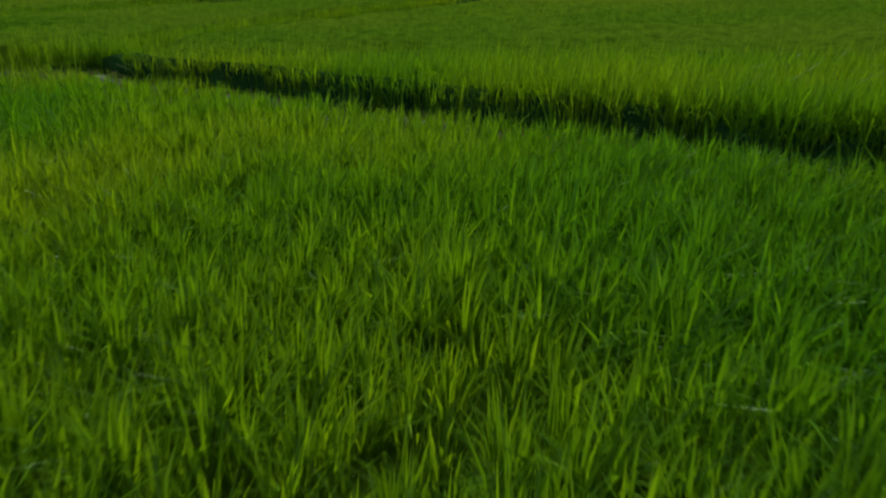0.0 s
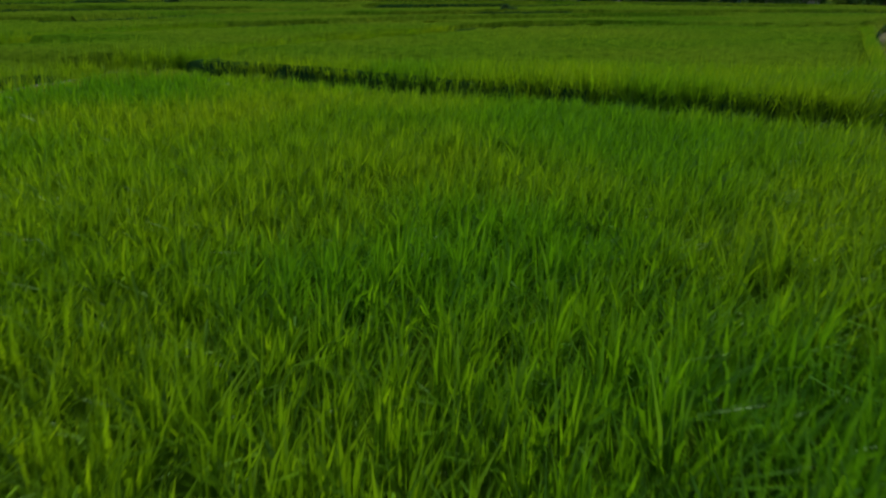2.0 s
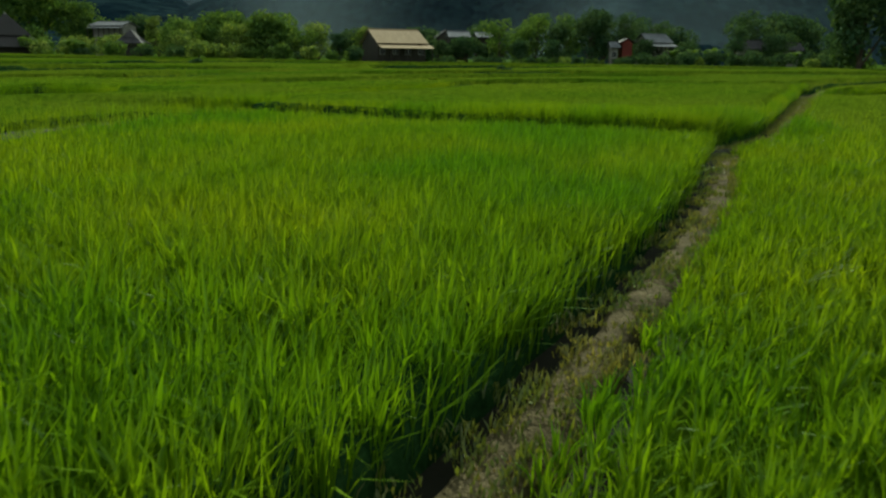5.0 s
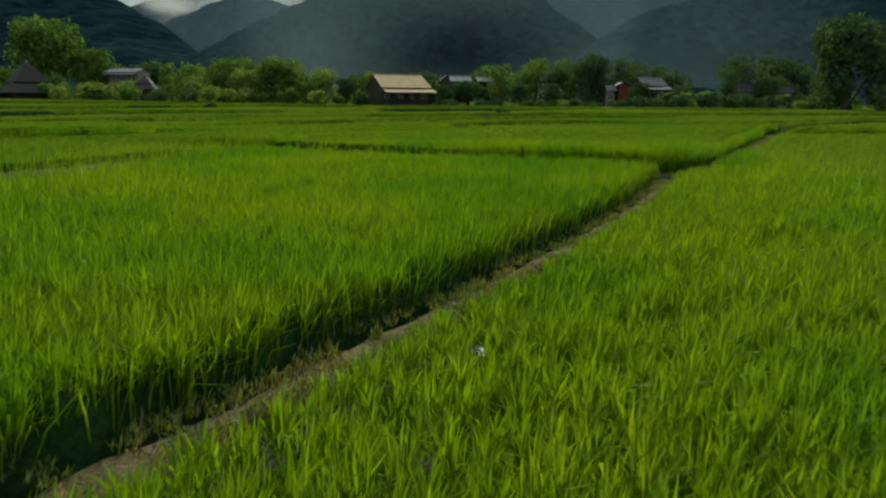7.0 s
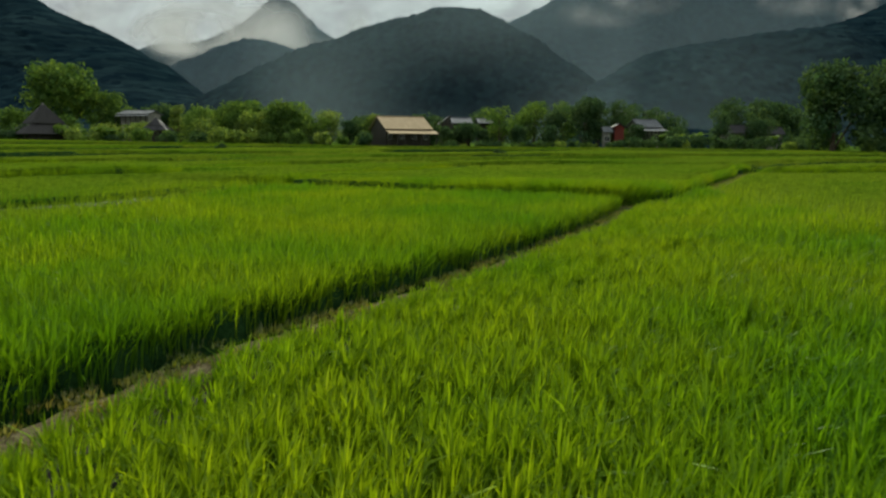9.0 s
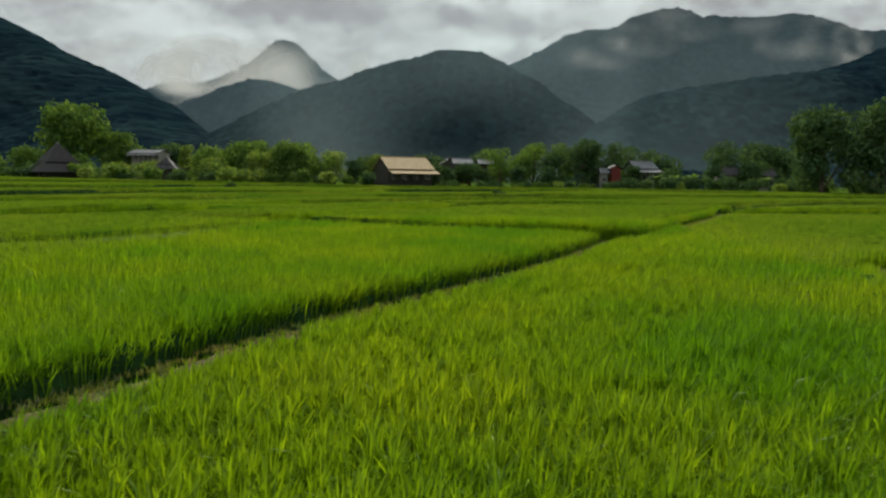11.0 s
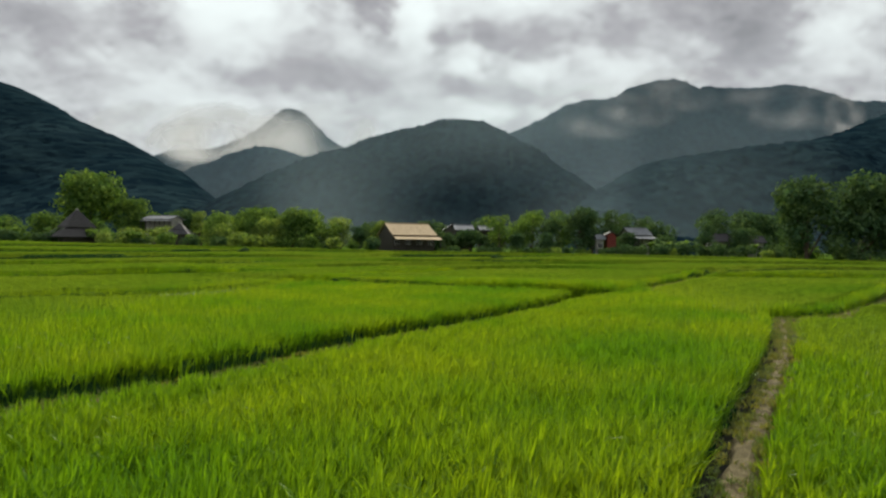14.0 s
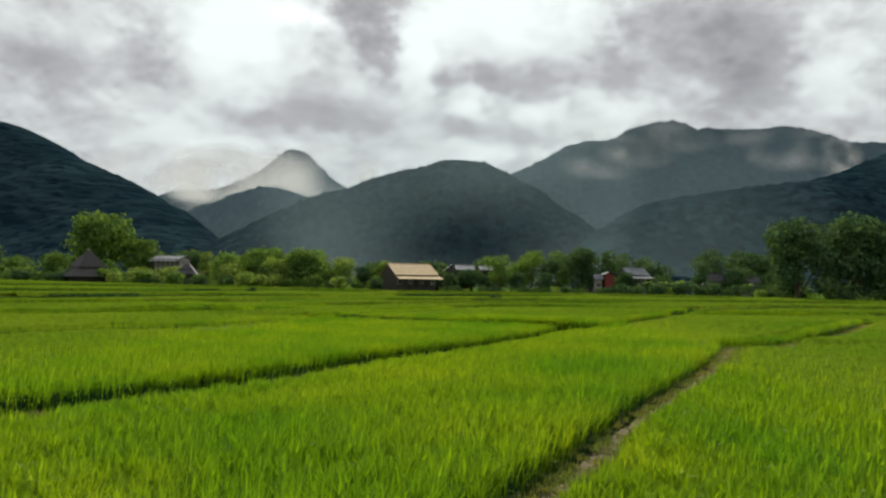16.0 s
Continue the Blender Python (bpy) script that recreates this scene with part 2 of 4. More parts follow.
def noise_at(nt, scale, detail=4.0, coords="Object", stretch=None):
    tc = nt.nodes.new("ShaderNodeTexCoord")
    n = node(nt, "ShaderNodeTexNoise", Scale=scale, Detail=detail)
    if stretch:
        mp = node(nt, "ShaderNodeMapping", Scale=stretch)
        nt.links.new(tc.outputs[coords], mp.inputs[0])
        nt.links.new(mp.outputs[0], n.inputs["Vector"])
    else:
        nt.links.new(tc.outputs[coords], n.inputs["Vector"])
    return n.outputs["Fac"]


def surface(name, dark, light, scale, rough=0.8, bump=0.3, fine=6.0, metal=0.0, stretch=None, spec=0.3):
    """A weathered surface: two colours mixed at two scales, with relief."""
    m, nt, p = material(name)
    big, small = noise_at(nt, scale, 5, stretch=stretch), noise_at(nt, scale * fine, 6, stretch=stretch)
    c = ramp(nt, big, [(0.3, dark), (0.7, light)])
    c = mix(nt, c, ramp(nt, small, [(0.25, (0.45, 0.45, 0.45)), (0.75, (1.25, 1.25, 1.25))]), 0.7, "MULTIPLY")
    nt.links.new(c, p.inputs["Base Color"])
    p.inputs["Roughness"].default_value, p.inputs["Metallic"].default_value = rough, metal
    p.inputs["Specular IOR Level"].default_value = spec
    b = node(nt, "ShaderNodeBump", Strength=bump, Distance=0.05)
    nt.links.new(small, b.inputs["Height"])
    nt.links.new(b.outputs[0], p.inputs["Normal"])
    return m


def leafy(name, dark, light, patch, through=0.45, gloss=0.08, rough=0.45, island=True, yellow=None, spread=1.0):
    """Leaves: diffuse and light let through, varied leaf by leaf and patch by patch."""
    m, nt, p = material(name)
    nt.nodes.remove(p)
    out = nt.nodes["Material Output"]
    c = ramp(nt, noise_at(nt, patch, 3), [(0.35, dark), (0.65, light)])
    if island:
        g = nt.nodes.new("ShaderNodeNewGeometry")
        r = ramp(nt, g.outputs["Random Per Island"], [(0.0, (1 - 0.5 * spread, 1 - 0.46 * spread, 1 - 0.5 * spread)), (0.75, (1.1, 1.1, 1.0)), (1.0, (1.1 + 0.6 * spread, 1.1 + 0.4 * spread, 1 + 0.25 * spread))])
        c = mix(nt, c, r, 1.0, "MULTIPLY")
    else:
        r = ramp(nt, noise_at(nt, patch * 40, 4), [(0.3, (0.5, 0.55, 0.5)), (0.7, (1.3, 1.25, 1.1))])
        c = mix(nt, c, r, 1.0, "MULTIPLY")
    d, t, g2 = nt.nodes.new("ShaderNodeBsdfDiffuse"), nt.nodes.new("ShaderNodeBsdfTranslucent"), nt.nodes.new("ShaderNodeBsdfGlossy")
    nt.links.new(c, d.inputs[0])
    nt.links.new(mix(nt, c, yellow or (1.25, 1.15, 0.6), 1.0, "MULTIPLY"), t.inputs[0])
    g2.inputs["Roughness"].default_value = rough
    g2.inputs[0].default_value = (0.8, 0.85, 0.75, 1)
    m1, m2 = nt.nodes.new("ShaderNodeMixShader"), nt.nodes.new("ShaderNodeMixShader")
    m1.inputs[0].default_value, m2.inputs[0].default_value = through, gloss
    nt.links.new(d.outputs[0], m1.inputs[1]), nt.links.new(t.outputs[0], m1.inputs[2])
    nt.links.new(m1.outputs[0], m2.inputs[1]), nt.links.new(g2.outputs[0], m2.inputs[2])
    nt.links.new(m2.outputs[0], out.inputs["Surface"])
    return m


RICE = leafy("rice_leaf", (0.090, 0.226, 0.008), (0.183, 0.298, 0.010), 0.22, through=0.50, gloss=0.016, rough=0.42, yellow=(1.3, 1.1, 0.5), spread=0.85)
RICE_MID = leafy("rice_leaf_mid", (0.120, 0.230, 0.009), (0.172, 0.275, 0.012), 0.10, through=0.48, gloss=0.02, rough=0.45, yellow=(1.3, 1.1, 0.5), spread=0.55)
RICE_FAR = leafy("rice_far", (0.112, 0.200, 0.014), (0.170, 0.240, 0.020), 0.09, through=0.32, gloss=0.02, rough=0.5, yellow=(1.35, 1.1, 0.5), spread=0.6)
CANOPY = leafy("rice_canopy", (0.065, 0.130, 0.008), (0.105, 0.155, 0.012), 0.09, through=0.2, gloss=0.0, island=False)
WEED = leafy("weed_leaf", (0.10, 0.15, 0.02), (0.20, 0.20, 0.05), 0.8, through=0.4, gloss=0.05)
DRY = leafy("dry_grass", (0.16, 0.13, 0.04), (0.30, 0.25, 0.10), 1.5, through=0.3, gloss=0.03)
# dark foliage; on the village's right its colour also carries the shade there
LEAF_DARK = leafy("leaf_dark", (0.040, 0.090, 0.044), (0.092, 0.155, 0.064), 0.25, through=0.3, gloss=0.01, rough=0.6)
LEAF_MID = leafy("leaf_mid", (0.070, 0.145, 0.034), (0.150, 0.240, 0.055), 0.25, through=0.4, gloss=0.01, rough=0.6)
LEAF_LIGHT = leafy("leaf_light", (0.120, 0.205, 0.040), (0.230, 0.310, 0.080), 0.3, through=0.42, gloss=0.02, rough=0.6)
BANANA = leafy("banana_leaf", (0.07, 0.15, 0.02), (0.16, 0.24, 0.05), 0.6, through=0.4, gloss=0.02, rough=0.6)


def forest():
    """Dense forest from far off: each crown its own shade, over broad drifts of lighter and darker wood. The base
    colour also holds the haze's blue and the crowns' self-shadow.
    """
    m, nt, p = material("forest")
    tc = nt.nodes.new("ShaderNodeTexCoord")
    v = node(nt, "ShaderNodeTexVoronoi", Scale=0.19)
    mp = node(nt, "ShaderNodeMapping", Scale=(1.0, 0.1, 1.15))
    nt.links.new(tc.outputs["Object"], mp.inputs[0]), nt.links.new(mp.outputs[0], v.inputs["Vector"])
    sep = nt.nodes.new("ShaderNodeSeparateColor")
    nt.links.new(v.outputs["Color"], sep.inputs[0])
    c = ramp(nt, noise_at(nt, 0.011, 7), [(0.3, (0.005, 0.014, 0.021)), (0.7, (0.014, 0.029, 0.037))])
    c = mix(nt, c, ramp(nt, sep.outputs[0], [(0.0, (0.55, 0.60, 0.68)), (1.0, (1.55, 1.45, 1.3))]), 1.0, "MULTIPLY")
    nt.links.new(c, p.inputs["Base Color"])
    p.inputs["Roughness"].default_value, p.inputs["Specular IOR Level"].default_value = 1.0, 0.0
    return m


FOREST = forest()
BARK = surface("bark", (0.06, 0.045, 0.03), (0.13, 0.10, 0.07), 1.5, bump=0.5)
EARTH = surface("trodden_earth", (0.075, 0.062, 0.028), (0.190, 0.158, 0.082), 3.2, rough=0.95, bump=1.0, fine=9, spec=0.1)
MUD = surface("bund_mud", (0.018, 0.024, 0.010), (0.050, 0.050, 0.022), 2.2, rough=0.7, bump=0.8, fine=8)
# near-black green: the shade between the rice stems is in this colour
SHADED_BANK = surface("shaded_bank", (0.012, 0.034, 0.010), (0.030, 0.072, 0.020), 2.2, rough=1.0, bump=0.8, fine=8, spec=0.0)
TIN = surface("gold_tin", (0.42, 0.32, 0.195), (0.54, 0.42, 0.27), 0.5, rough=0.9, bump=0.1, metal=0.0, stretch=(6, 0.6, 0.6), spec=0.08)
TIN_GREY = surface("grey_tin", (0.15, 0.16, 0.18), (0.27, 0.28, 0.30), 0.6, rough=0.9, bump=0.1, metal=0.0, spec=0.1)
THATCH = surface("thatch", (0.034, 0.032, 0.034), (0.085, 0.080, 0.080), 1.2, rough=0.95, bump=0.8, stretch=(6, 6, 1))
SHINGLE = surface("dark_roof", (0.035, 0.035, 0.040), (0.075, 0.07, 0.075), 1.0, rough=0.8)
PLANK = surface("dark_planks", (0.028, 0.025, 0.022), (0.070, 0.060, 0.050), 0.9, rough=0.8, stretch=(5, 5, 0.5))
CONCRETE = surface("concrete", (0.22, 0.21, 0.19), (0.36, 0.34, 0.31), 0.8, rough=0.9)
WHITEWASH = surface("whitewash", (0.40, 0.40, 0.38), (0.62, 0.62, 0.60), 0.7, rough=0.85)
REDWALL = surface("red_wall", (0.14, 0.025, 0.018), (0.22, 0.04, 0.028), 0.6, rough=0.7)
GLASSY = surface("dark_pane", (0.012, 0.014, 0.016), (0.03, 0.034, 0.038), 0.7, rough=0.12, spec=0.5)


def paddy_ground():
    m, nt, p = material("paddy_ground")
    wet = noise_at(nt, 0.55, 4)
    fac = ramp(nt, wet, [(0.30, (0, 0, 0)), (0.37, (1, 1, 1))])
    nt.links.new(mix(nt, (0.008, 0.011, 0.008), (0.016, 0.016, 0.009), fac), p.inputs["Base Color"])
    nt.links.new(mix(nt, (0.07, 0.07, 0.07), (0.95, 0.95, 0.95), fac), p.inputs["Roughness"])
    p.inputs["Specular IOR Level"].default_value = 0.25
    b = node(nt, "ShaderNodeBump", Strength=0.5, Distance=0.02)
    nt.links.new(noise_at(nt, 9.0, 3), b.inputs["Height"])
    nt.links.new(b.outputs[0], p.inputs["Normal"])
    return m


PADDY = paddy_ground()
MEADOW = leafy("village_grass", (0.04, 0.09, 0.012), (0.08, 0.13, 0.02), 0.15, through=0.1, gloss=0.0, island=False)


# ---- mesh helpers ----
def mesh_from(name, verts, faces, mats, smooth_shade=False):
    """A mesh from an array of points and an array of triangles or quads."""
    me = bpy.data.meshes.new(name)
    verts, faces = np.asarray(verts, np.float32), np.asarray(faces, np.int32)
    n, k = faces.shape
    me.vertices.add(len(verts))
    me.vertices.foreach_set("co", verts.ravel())
    me.loops.add(n * k)
    me.loops.foreach_set("vertex_index", faces.ravel())
    me.polygons.add(n)
    me.polygons.foreach_set("loop_start", np.arange(0, n * k, k, dtype=np.int32))
    me.polygons.foreach_set("loop_total", np.full(n, k, np.int32))
    if smooth_shade:
        me.polygons.foreach_set("use_smooth", np.ones(n, bool))
    me.update(calc_edges=True)
    for m in mats if isinstance(mats, (list, tuple)) else [mats]:
        me.materials.append(m)
    return me


def grid_faces(rows, cols):
    i = np.arange((rows - 1) * cols).reshape(rows - 1, cols)[:, :-1].ravel()
    return np.stack([i, i + 1, i + cols + 1, i + cols], 1)


def part(name, bm, mat, parent, label=""):
    me = bpy.data.meshes.new(name)
    bm.to_mesh(me)
    bm.free()
    me.materials.append(mat)
    ob = new(name, me)
    ob.parent = parent
    return tagged(ob, label)


def part_mesh(name, me, parent, label=""):
    ob = new(name, me)
    ob.parent = parent
    return tagged(ob, label)


def thing(name, m, label, category, group="", kind=""):
    ob = new(name)
    ob.matrix_basis = m
    return tagged(ob, label, category, group, kind)


def box_bm(x0, x1, y0, y1, z0, z1, bevel=0.0):
    bm = bmesh.new()
    bmesh.ops.create_cube(bm, size=1)
    for v in bm.verts:
        v.co = Vector(((x0 + x1) / 2 + v.co.x * (x1 - x0), (y0 + y1) / 2 + v.co.y * (y1 - y0), (z0 + z1) / 2 + v.co.z * (z1 - z0)))
    if bevel:
        bmesh.ops.bevel(bm, geom=bm.edges[:], offset=bevel, segments=2, affect="EDGES")
    return bm


def slab_bm(corners, thick):
    """A sloping slab with those four upper corners."""
    bm = bmesh.new()
    top = [bm.verts.new(c) for c in corners]
    low = [bm.verts.new((c[0], c[1], c[2] - thick)) for c in corners]
    bm.faces.new(top)
    bm.faces.new(low[::-1])
    for i in range(4):
        j = (i + 1) % 4
        bm.faces.new((top[j], top[i], low[i], low[j]))
    bmesh.ops.recalc_face_normals(bm, faces=bm.faces[:])
    return bm


def tube_mesh(name, pts, radii, mat, sides=7):
    verts, n = [], len(pts)
    for i, (p, r) in enumerate(zip(pts, radii)):
        d = (Vector(pts[min(i + 1, n - 1)]) - Vector(pts[max(i - 1, 0)])).normalized()
        a = d.orthogonal().normalized()
        b = d.cross(a)
        for k in range(sides):
            w = 2 * math.pi * k / sides
            verts.append(Vector(p) + r * (math.cos(w) * a + math.sin(w) * b))
    faces = [(i * sides + k, i * sides + (k + 1) % sides, (i + 1) * sides + (k + 1) % sides, (i + 1) * sides + k) for i in range(n - 1) for k in range(sides)]
    return mesh_from(name, [tuple(v) for v in verts], faces, mat, True)


# ---- land, water and bunds ----
def build_ground():
    xs = np.concatenate([[-4000, -2000, -1000, -600, -400, -280], np.arange(-200, 200.1, 4), [280, 400, 600, 1000, 2000, 4000]])
    ys = np.concatenate([[-1500, -700, -300, -120, -60], np.arange(-30, 260.1, 4), [300, 350, 420, 520, 700, 1000, 1600, 2600, 4500]])
    X, Y = np.meshgrid(xs, ys)
    Z = land(X, Y) - 0.13
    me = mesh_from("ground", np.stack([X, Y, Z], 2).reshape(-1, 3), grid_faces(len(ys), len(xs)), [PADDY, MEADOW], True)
    cx = X[:-1, :-1] + 2
    cy = Y[:-1, :-1] + 2
    me.polygons.foreach_set("material_index", ((cy > far_edge(cx)).astype(np.int32)).ravel())
    tagged(new("ground", me), "wet dark paddy mud with shallow standing water", "ground", kind="structure")


def ribbon(pts, half, top, foot, drop, mat, name, label, seed, aside=0.0):
    """A bund swept along its line: flat uneven crest, sloping shoulders."""
    rng = np.random.default_rng(seed)
    line = []
    for (ax, ay), (bx, by) in zip(pts, pts[1:]):
        n = max(2, int(math.hypot(bx - ax, by - ay) / 0.22))
        for i in range(n):
            line.append((ax + (bx - ax) * i / n, ay + (by - ay) * i / n))
    line.append(pts[-1])
    line = np.array(line)
    for _ in range(6):
        line[1:-1] = (line[:-2] + line[1:-1] * 2 + line[2:]) / 4
    d = np.gradient(line, axis=0)
    d /= np.linalg.norm(d, axis=1)[:, None]
    side = np.stack([d[:, 1], -d[:, 0]], 1)
    line = line + side * aside
    cols = np.array([-foot, -half * 1.15, -half * 0.8, -half * 0.35, 0, half * 0.35, half * 0.8, half * 1.15, foot])
    high = np.array([-drop, -0.04, top * 0.6, top, top, top, top * 0.6, -0.04, -drop])
    wob = 1 + 0.25 * waves(line[:, 0], line[:, 1], 1.6, seed)
    P = line[:, None, :] + side[:, None, :] * (cols[None, :] * wob[:, None])[:, :, None]
    Z = land(P[..., 0], P[..., 1]) + high[None, :] + rng.normal(0, 0.012, P.shape[:2]) + 0.02 * waves(P[..., 0], P[..., 1], 0.9, seed + 1)
    V = np.concatenate([P, Z[..., None]], 2).reshape(-1, 3)
    tagged(new(name, mesh_from(name, V, grid_faces(len(line), len(cols)), mat, True)), label, name.split("_")[-1], kind="structure")


def bank(pts, free, step, seed):
    """The bank below the upper terrace, on the left of a bund's line, coloured dark for the shade among the rice stems.
    """
    line = []
    for (ax, ay), (bx, by) in zip(pts, pts[1:]):
        n = max(2, int(math.hypot(bx - ax, by - ay) / 0.5))
        for i in range(n):
            line.append((ax + (bx - ax) * i / n, ay + (by - ay) * i / n))
    line.append(pts[-1])
    line = np.array(line)
    d = np.gradient(line, axis=0)
    d /= np.linalg.norm(d, axis=1)[:, None]
    left = np.stack([-d[:, 1], d[:, 0]], 1)
    stems = 0.12 if step > 0.41 or np.mean(line[:, 1]) < 42 else 0.02
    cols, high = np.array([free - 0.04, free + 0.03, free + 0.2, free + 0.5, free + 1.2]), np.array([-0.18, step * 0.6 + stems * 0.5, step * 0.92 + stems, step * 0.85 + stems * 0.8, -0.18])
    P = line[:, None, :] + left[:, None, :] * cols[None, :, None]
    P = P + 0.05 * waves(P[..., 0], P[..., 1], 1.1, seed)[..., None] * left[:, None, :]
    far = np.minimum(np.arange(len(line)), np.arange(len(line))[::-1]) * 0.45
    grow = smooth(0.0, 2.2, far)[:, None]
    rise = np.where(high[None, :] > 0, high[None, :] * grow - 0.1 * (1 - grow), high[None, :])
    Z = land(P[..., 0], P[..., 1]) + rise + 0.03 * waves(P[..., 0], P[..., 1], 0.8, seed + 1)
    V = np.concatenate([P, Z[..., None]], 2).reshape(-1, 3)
    tagged(new("bank", mesh_from("bank", V, grid_faces(len(line), 5), SHADED_BANK, True)), "dark green bank standing for the shaded rice stems under the terrace", "bank", kind="structure")


build_ground()
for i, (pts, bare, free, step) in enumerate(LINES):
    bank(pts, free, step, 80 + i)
for i, (pts, bare, free, step) in enumerate(PATHS):
    ribbon(pts, bare, 0.03, free - 0.10, 0.16, EARTH, "path", "narrow trodden earth path between the rice fields", 30 + i, aside=0.11)
for i, (pts, bare, free, step) in enumerate(BUNDS):
    ribbon(pts, bare, 0.03, free + 0.15, 0.16, EARTH if i in (3, 4) else MUD, "bund", "low mud bund between the rice fields", 50 + i)


# ---- rice ----
def right_field(x, y):
    """1 in the lower field between the two paths."""
    line = PATHS[0][0] + PATHS[1][0][1:]
    lx = np.interp(y, [p[1] for p in line], [p[0] for p in line])
    return (x > lx) * (y < 53) * 1.0


def blades(name, x, y, rng, tall, lean, wide, steps, mat, label, base=-0.1, raise_edge=True, out=None, vigour=1.0, sprout=0.0):
    """Rice leaves as tapered, arching strips with steps + 1 cross rows. sprout: how far up its stem a leaf may set out, as a share of the plant's height."""
    n = len(x)
    edge = reach(x, y)
    low = right_field(x, y)
    u = rng.uniform(0, 1, n)
    h = tall * vigour * (0.66 + 0.44 * u ** 0.8) * (1 + 0.07 * waves(x, y, 2.3, 5) + 0.06 * waves(x, y, 0.7, 6)) - 0.04 * low
    if raise_edge:
        h = h * (0.85 + 0.15 * smooth(0.0, 0.3, edge)) + lift(x, y)
    else:
        h = tall * rng.uniform(0.4, 1.3, n)
    z0 = land(x, y) + base
    a = rng.uniform(0, 2 * math.pi, n) if out is None else out + rng.normal(0, 0.5, n)
    foot = h * sprout * rng.uniform(0.35, 1.0, n)
    leaf = h - foot
    reachout = rng.gamma(2.0, 0.5, n)
    L = np.minimum(lean * reachout, 0.62) * leaf * (1.0 + 0.7 * sprout)
    w = wide * rng.uniform(0.65, 1.3, n)
    turn = a + math.pi / 2 + rng.normal(0, 0.5, n)
    droop = rng.uniform(0.0, 0.36, n) * reachout.clip(0, 2.2)
    wind = 0.06 * leaf
    rows = []
    for k in range(steps + 1):
        s = k / steps
        px = x + np.cos(a) * L * s ** 1.7 + wind * s * s
        py = y + np.sin(a) * L * s ** 1.7
        pz = z0 + foot + leaf * (s - droop * s ** 3 * 0.8)
        ww = w * (0.5 + 1.0 * s if s < 0.5 else 1.0 * (1 - ((s - 0.5) / 0.5) ** 1.8)) * 0.5
        if k == steps:
            rows.append(np.stack([px, py, pz], 1)[:, None, :])
        else:
            c = np.stack([np.cos(turn) * ww, np.sin(turn) * ww, 0 * ww], 1)
            p = np.stack([px, py, pz], 1)
            rows.append(np.stack([p - c, p + c], 1))
    V = np.concatenate(rows, 1)
    m = V.shape[1]
    tri = []
    for k in range(steps - 1):
        i = 2 * k
        tri += [(i, i + 1, i + 3), (i, i + 3, i + 2)]
    tri.append((2 * steps - 2, 2 * steps - 1, 2 * steps))
    F = (np.arange(n)[:, None, None] * m + np.array(tri)[None]).reshape(-1, 3)
    ob = new(name, mesh_from(name, V.reshape(-1, 3), F, mat, True))
    return tagged(ob, label, "rice", kind="stuff")


def plant(rng, x0, x1, y0, y1, hills, leaves, spread, keep):
    """Leaf roots in planted hills, in slightly wavering rows, off the bunds."""
    step = 1 / math.sqrt(hills)
    X, Y = np.meshgrid(np.arange(x0, x1, step), np.arange(y0, y1, step))
    X = X.ravel() + rng.uniform(-0.36, 0.36, X.size) * step
    Y = Y.ravel() + rng.uniform(-0.36, 0.36, Y.size) * step
    ok = (reach(X, Y) > 0.02) & keep(X, Y)
    X, Y = X[ok], Y[ok]
    n = len(X) * leaves
    out = rng.uniform(0, 2 * math.pi, n)
    r = spread * np.sqrt(rng.uniform(0, 1, n))
    x, y = np.repeat(X, leaves) + np.cos(out) * r, np.repeat(Y, leaves) + np.sin(out) * r
    vigour = np.repeat(rng.uniform(0.84, 1.12, len(X)), leaves)
    ok = reach(x, y) > -0.05
    return x[ok], y[ok], out[ok], vigour[ok]


def near_zone(x, y):
    return (x > -4 + 0.1 * np.abs(y - 25)) & (x < 15.5) & (y < 43)


def mid_zone(x, y):
    return ~near_zone(x, y) & (y < 64) & (x > -26) & (x < 38)


def foot_zone(x, y):
    """The strip of fields along the walk, grown leaf by leaf."""
    return (x > 1.5) & (x < 12.5) & (y > 3) & (y < 37.5)


rng = np.random.default_rng(7)
x, y, out, vigour = plant(rng, 1.5, 12.5, 3, 37.5, 24, 33, 0.065, foot_zone)
blades("rice", x, y, rng, 0.55, 0.30, 0.0165, 2, RICE, "dense bright green young rice leaves in the flooded field", out=out, vigour=vigour, sprout=0.55)
x, y, out, vigour = plant(rng, -4, 15.5, -6, 43, 22, 13, 0.07, lambda x, y: near_zone(x, y) & ~foot_zone(x, y))
blades("rice", x, y, rng, 0.56, 0.26, 0.021, 2, RICE, "dense bright green rice beside the paths", out=out, vigour=vigour, sprout=0.5)
x, y, out, vigour = plant(rng, -26, 38, -6, 64, 11, 6, 0.09, mid_zone)
blades("rice", x, y, rng, 0.57, 0.30, 0.034, 1, RICE_MID, "dense green rice across the fields beyond the paths", out=out, vigour=vigour, sprout=0.5)
x, y, out, vigour = plant(rng, -130, 125, 20, 176, 3.6, 5, 0.2, lambda x, y: ~near_zone(x, y) & ~mid_zone(x, y) & (y < far_edge(x)) & (np.abs(x - 2) < 18 + y * 0.78))
blades("rice", x, y, rng, 0.56, 0.22, 0.09, 1, RICE_FAR, "far green rice fields below the village", out=out, vigour=vigour, sprout=0.45)


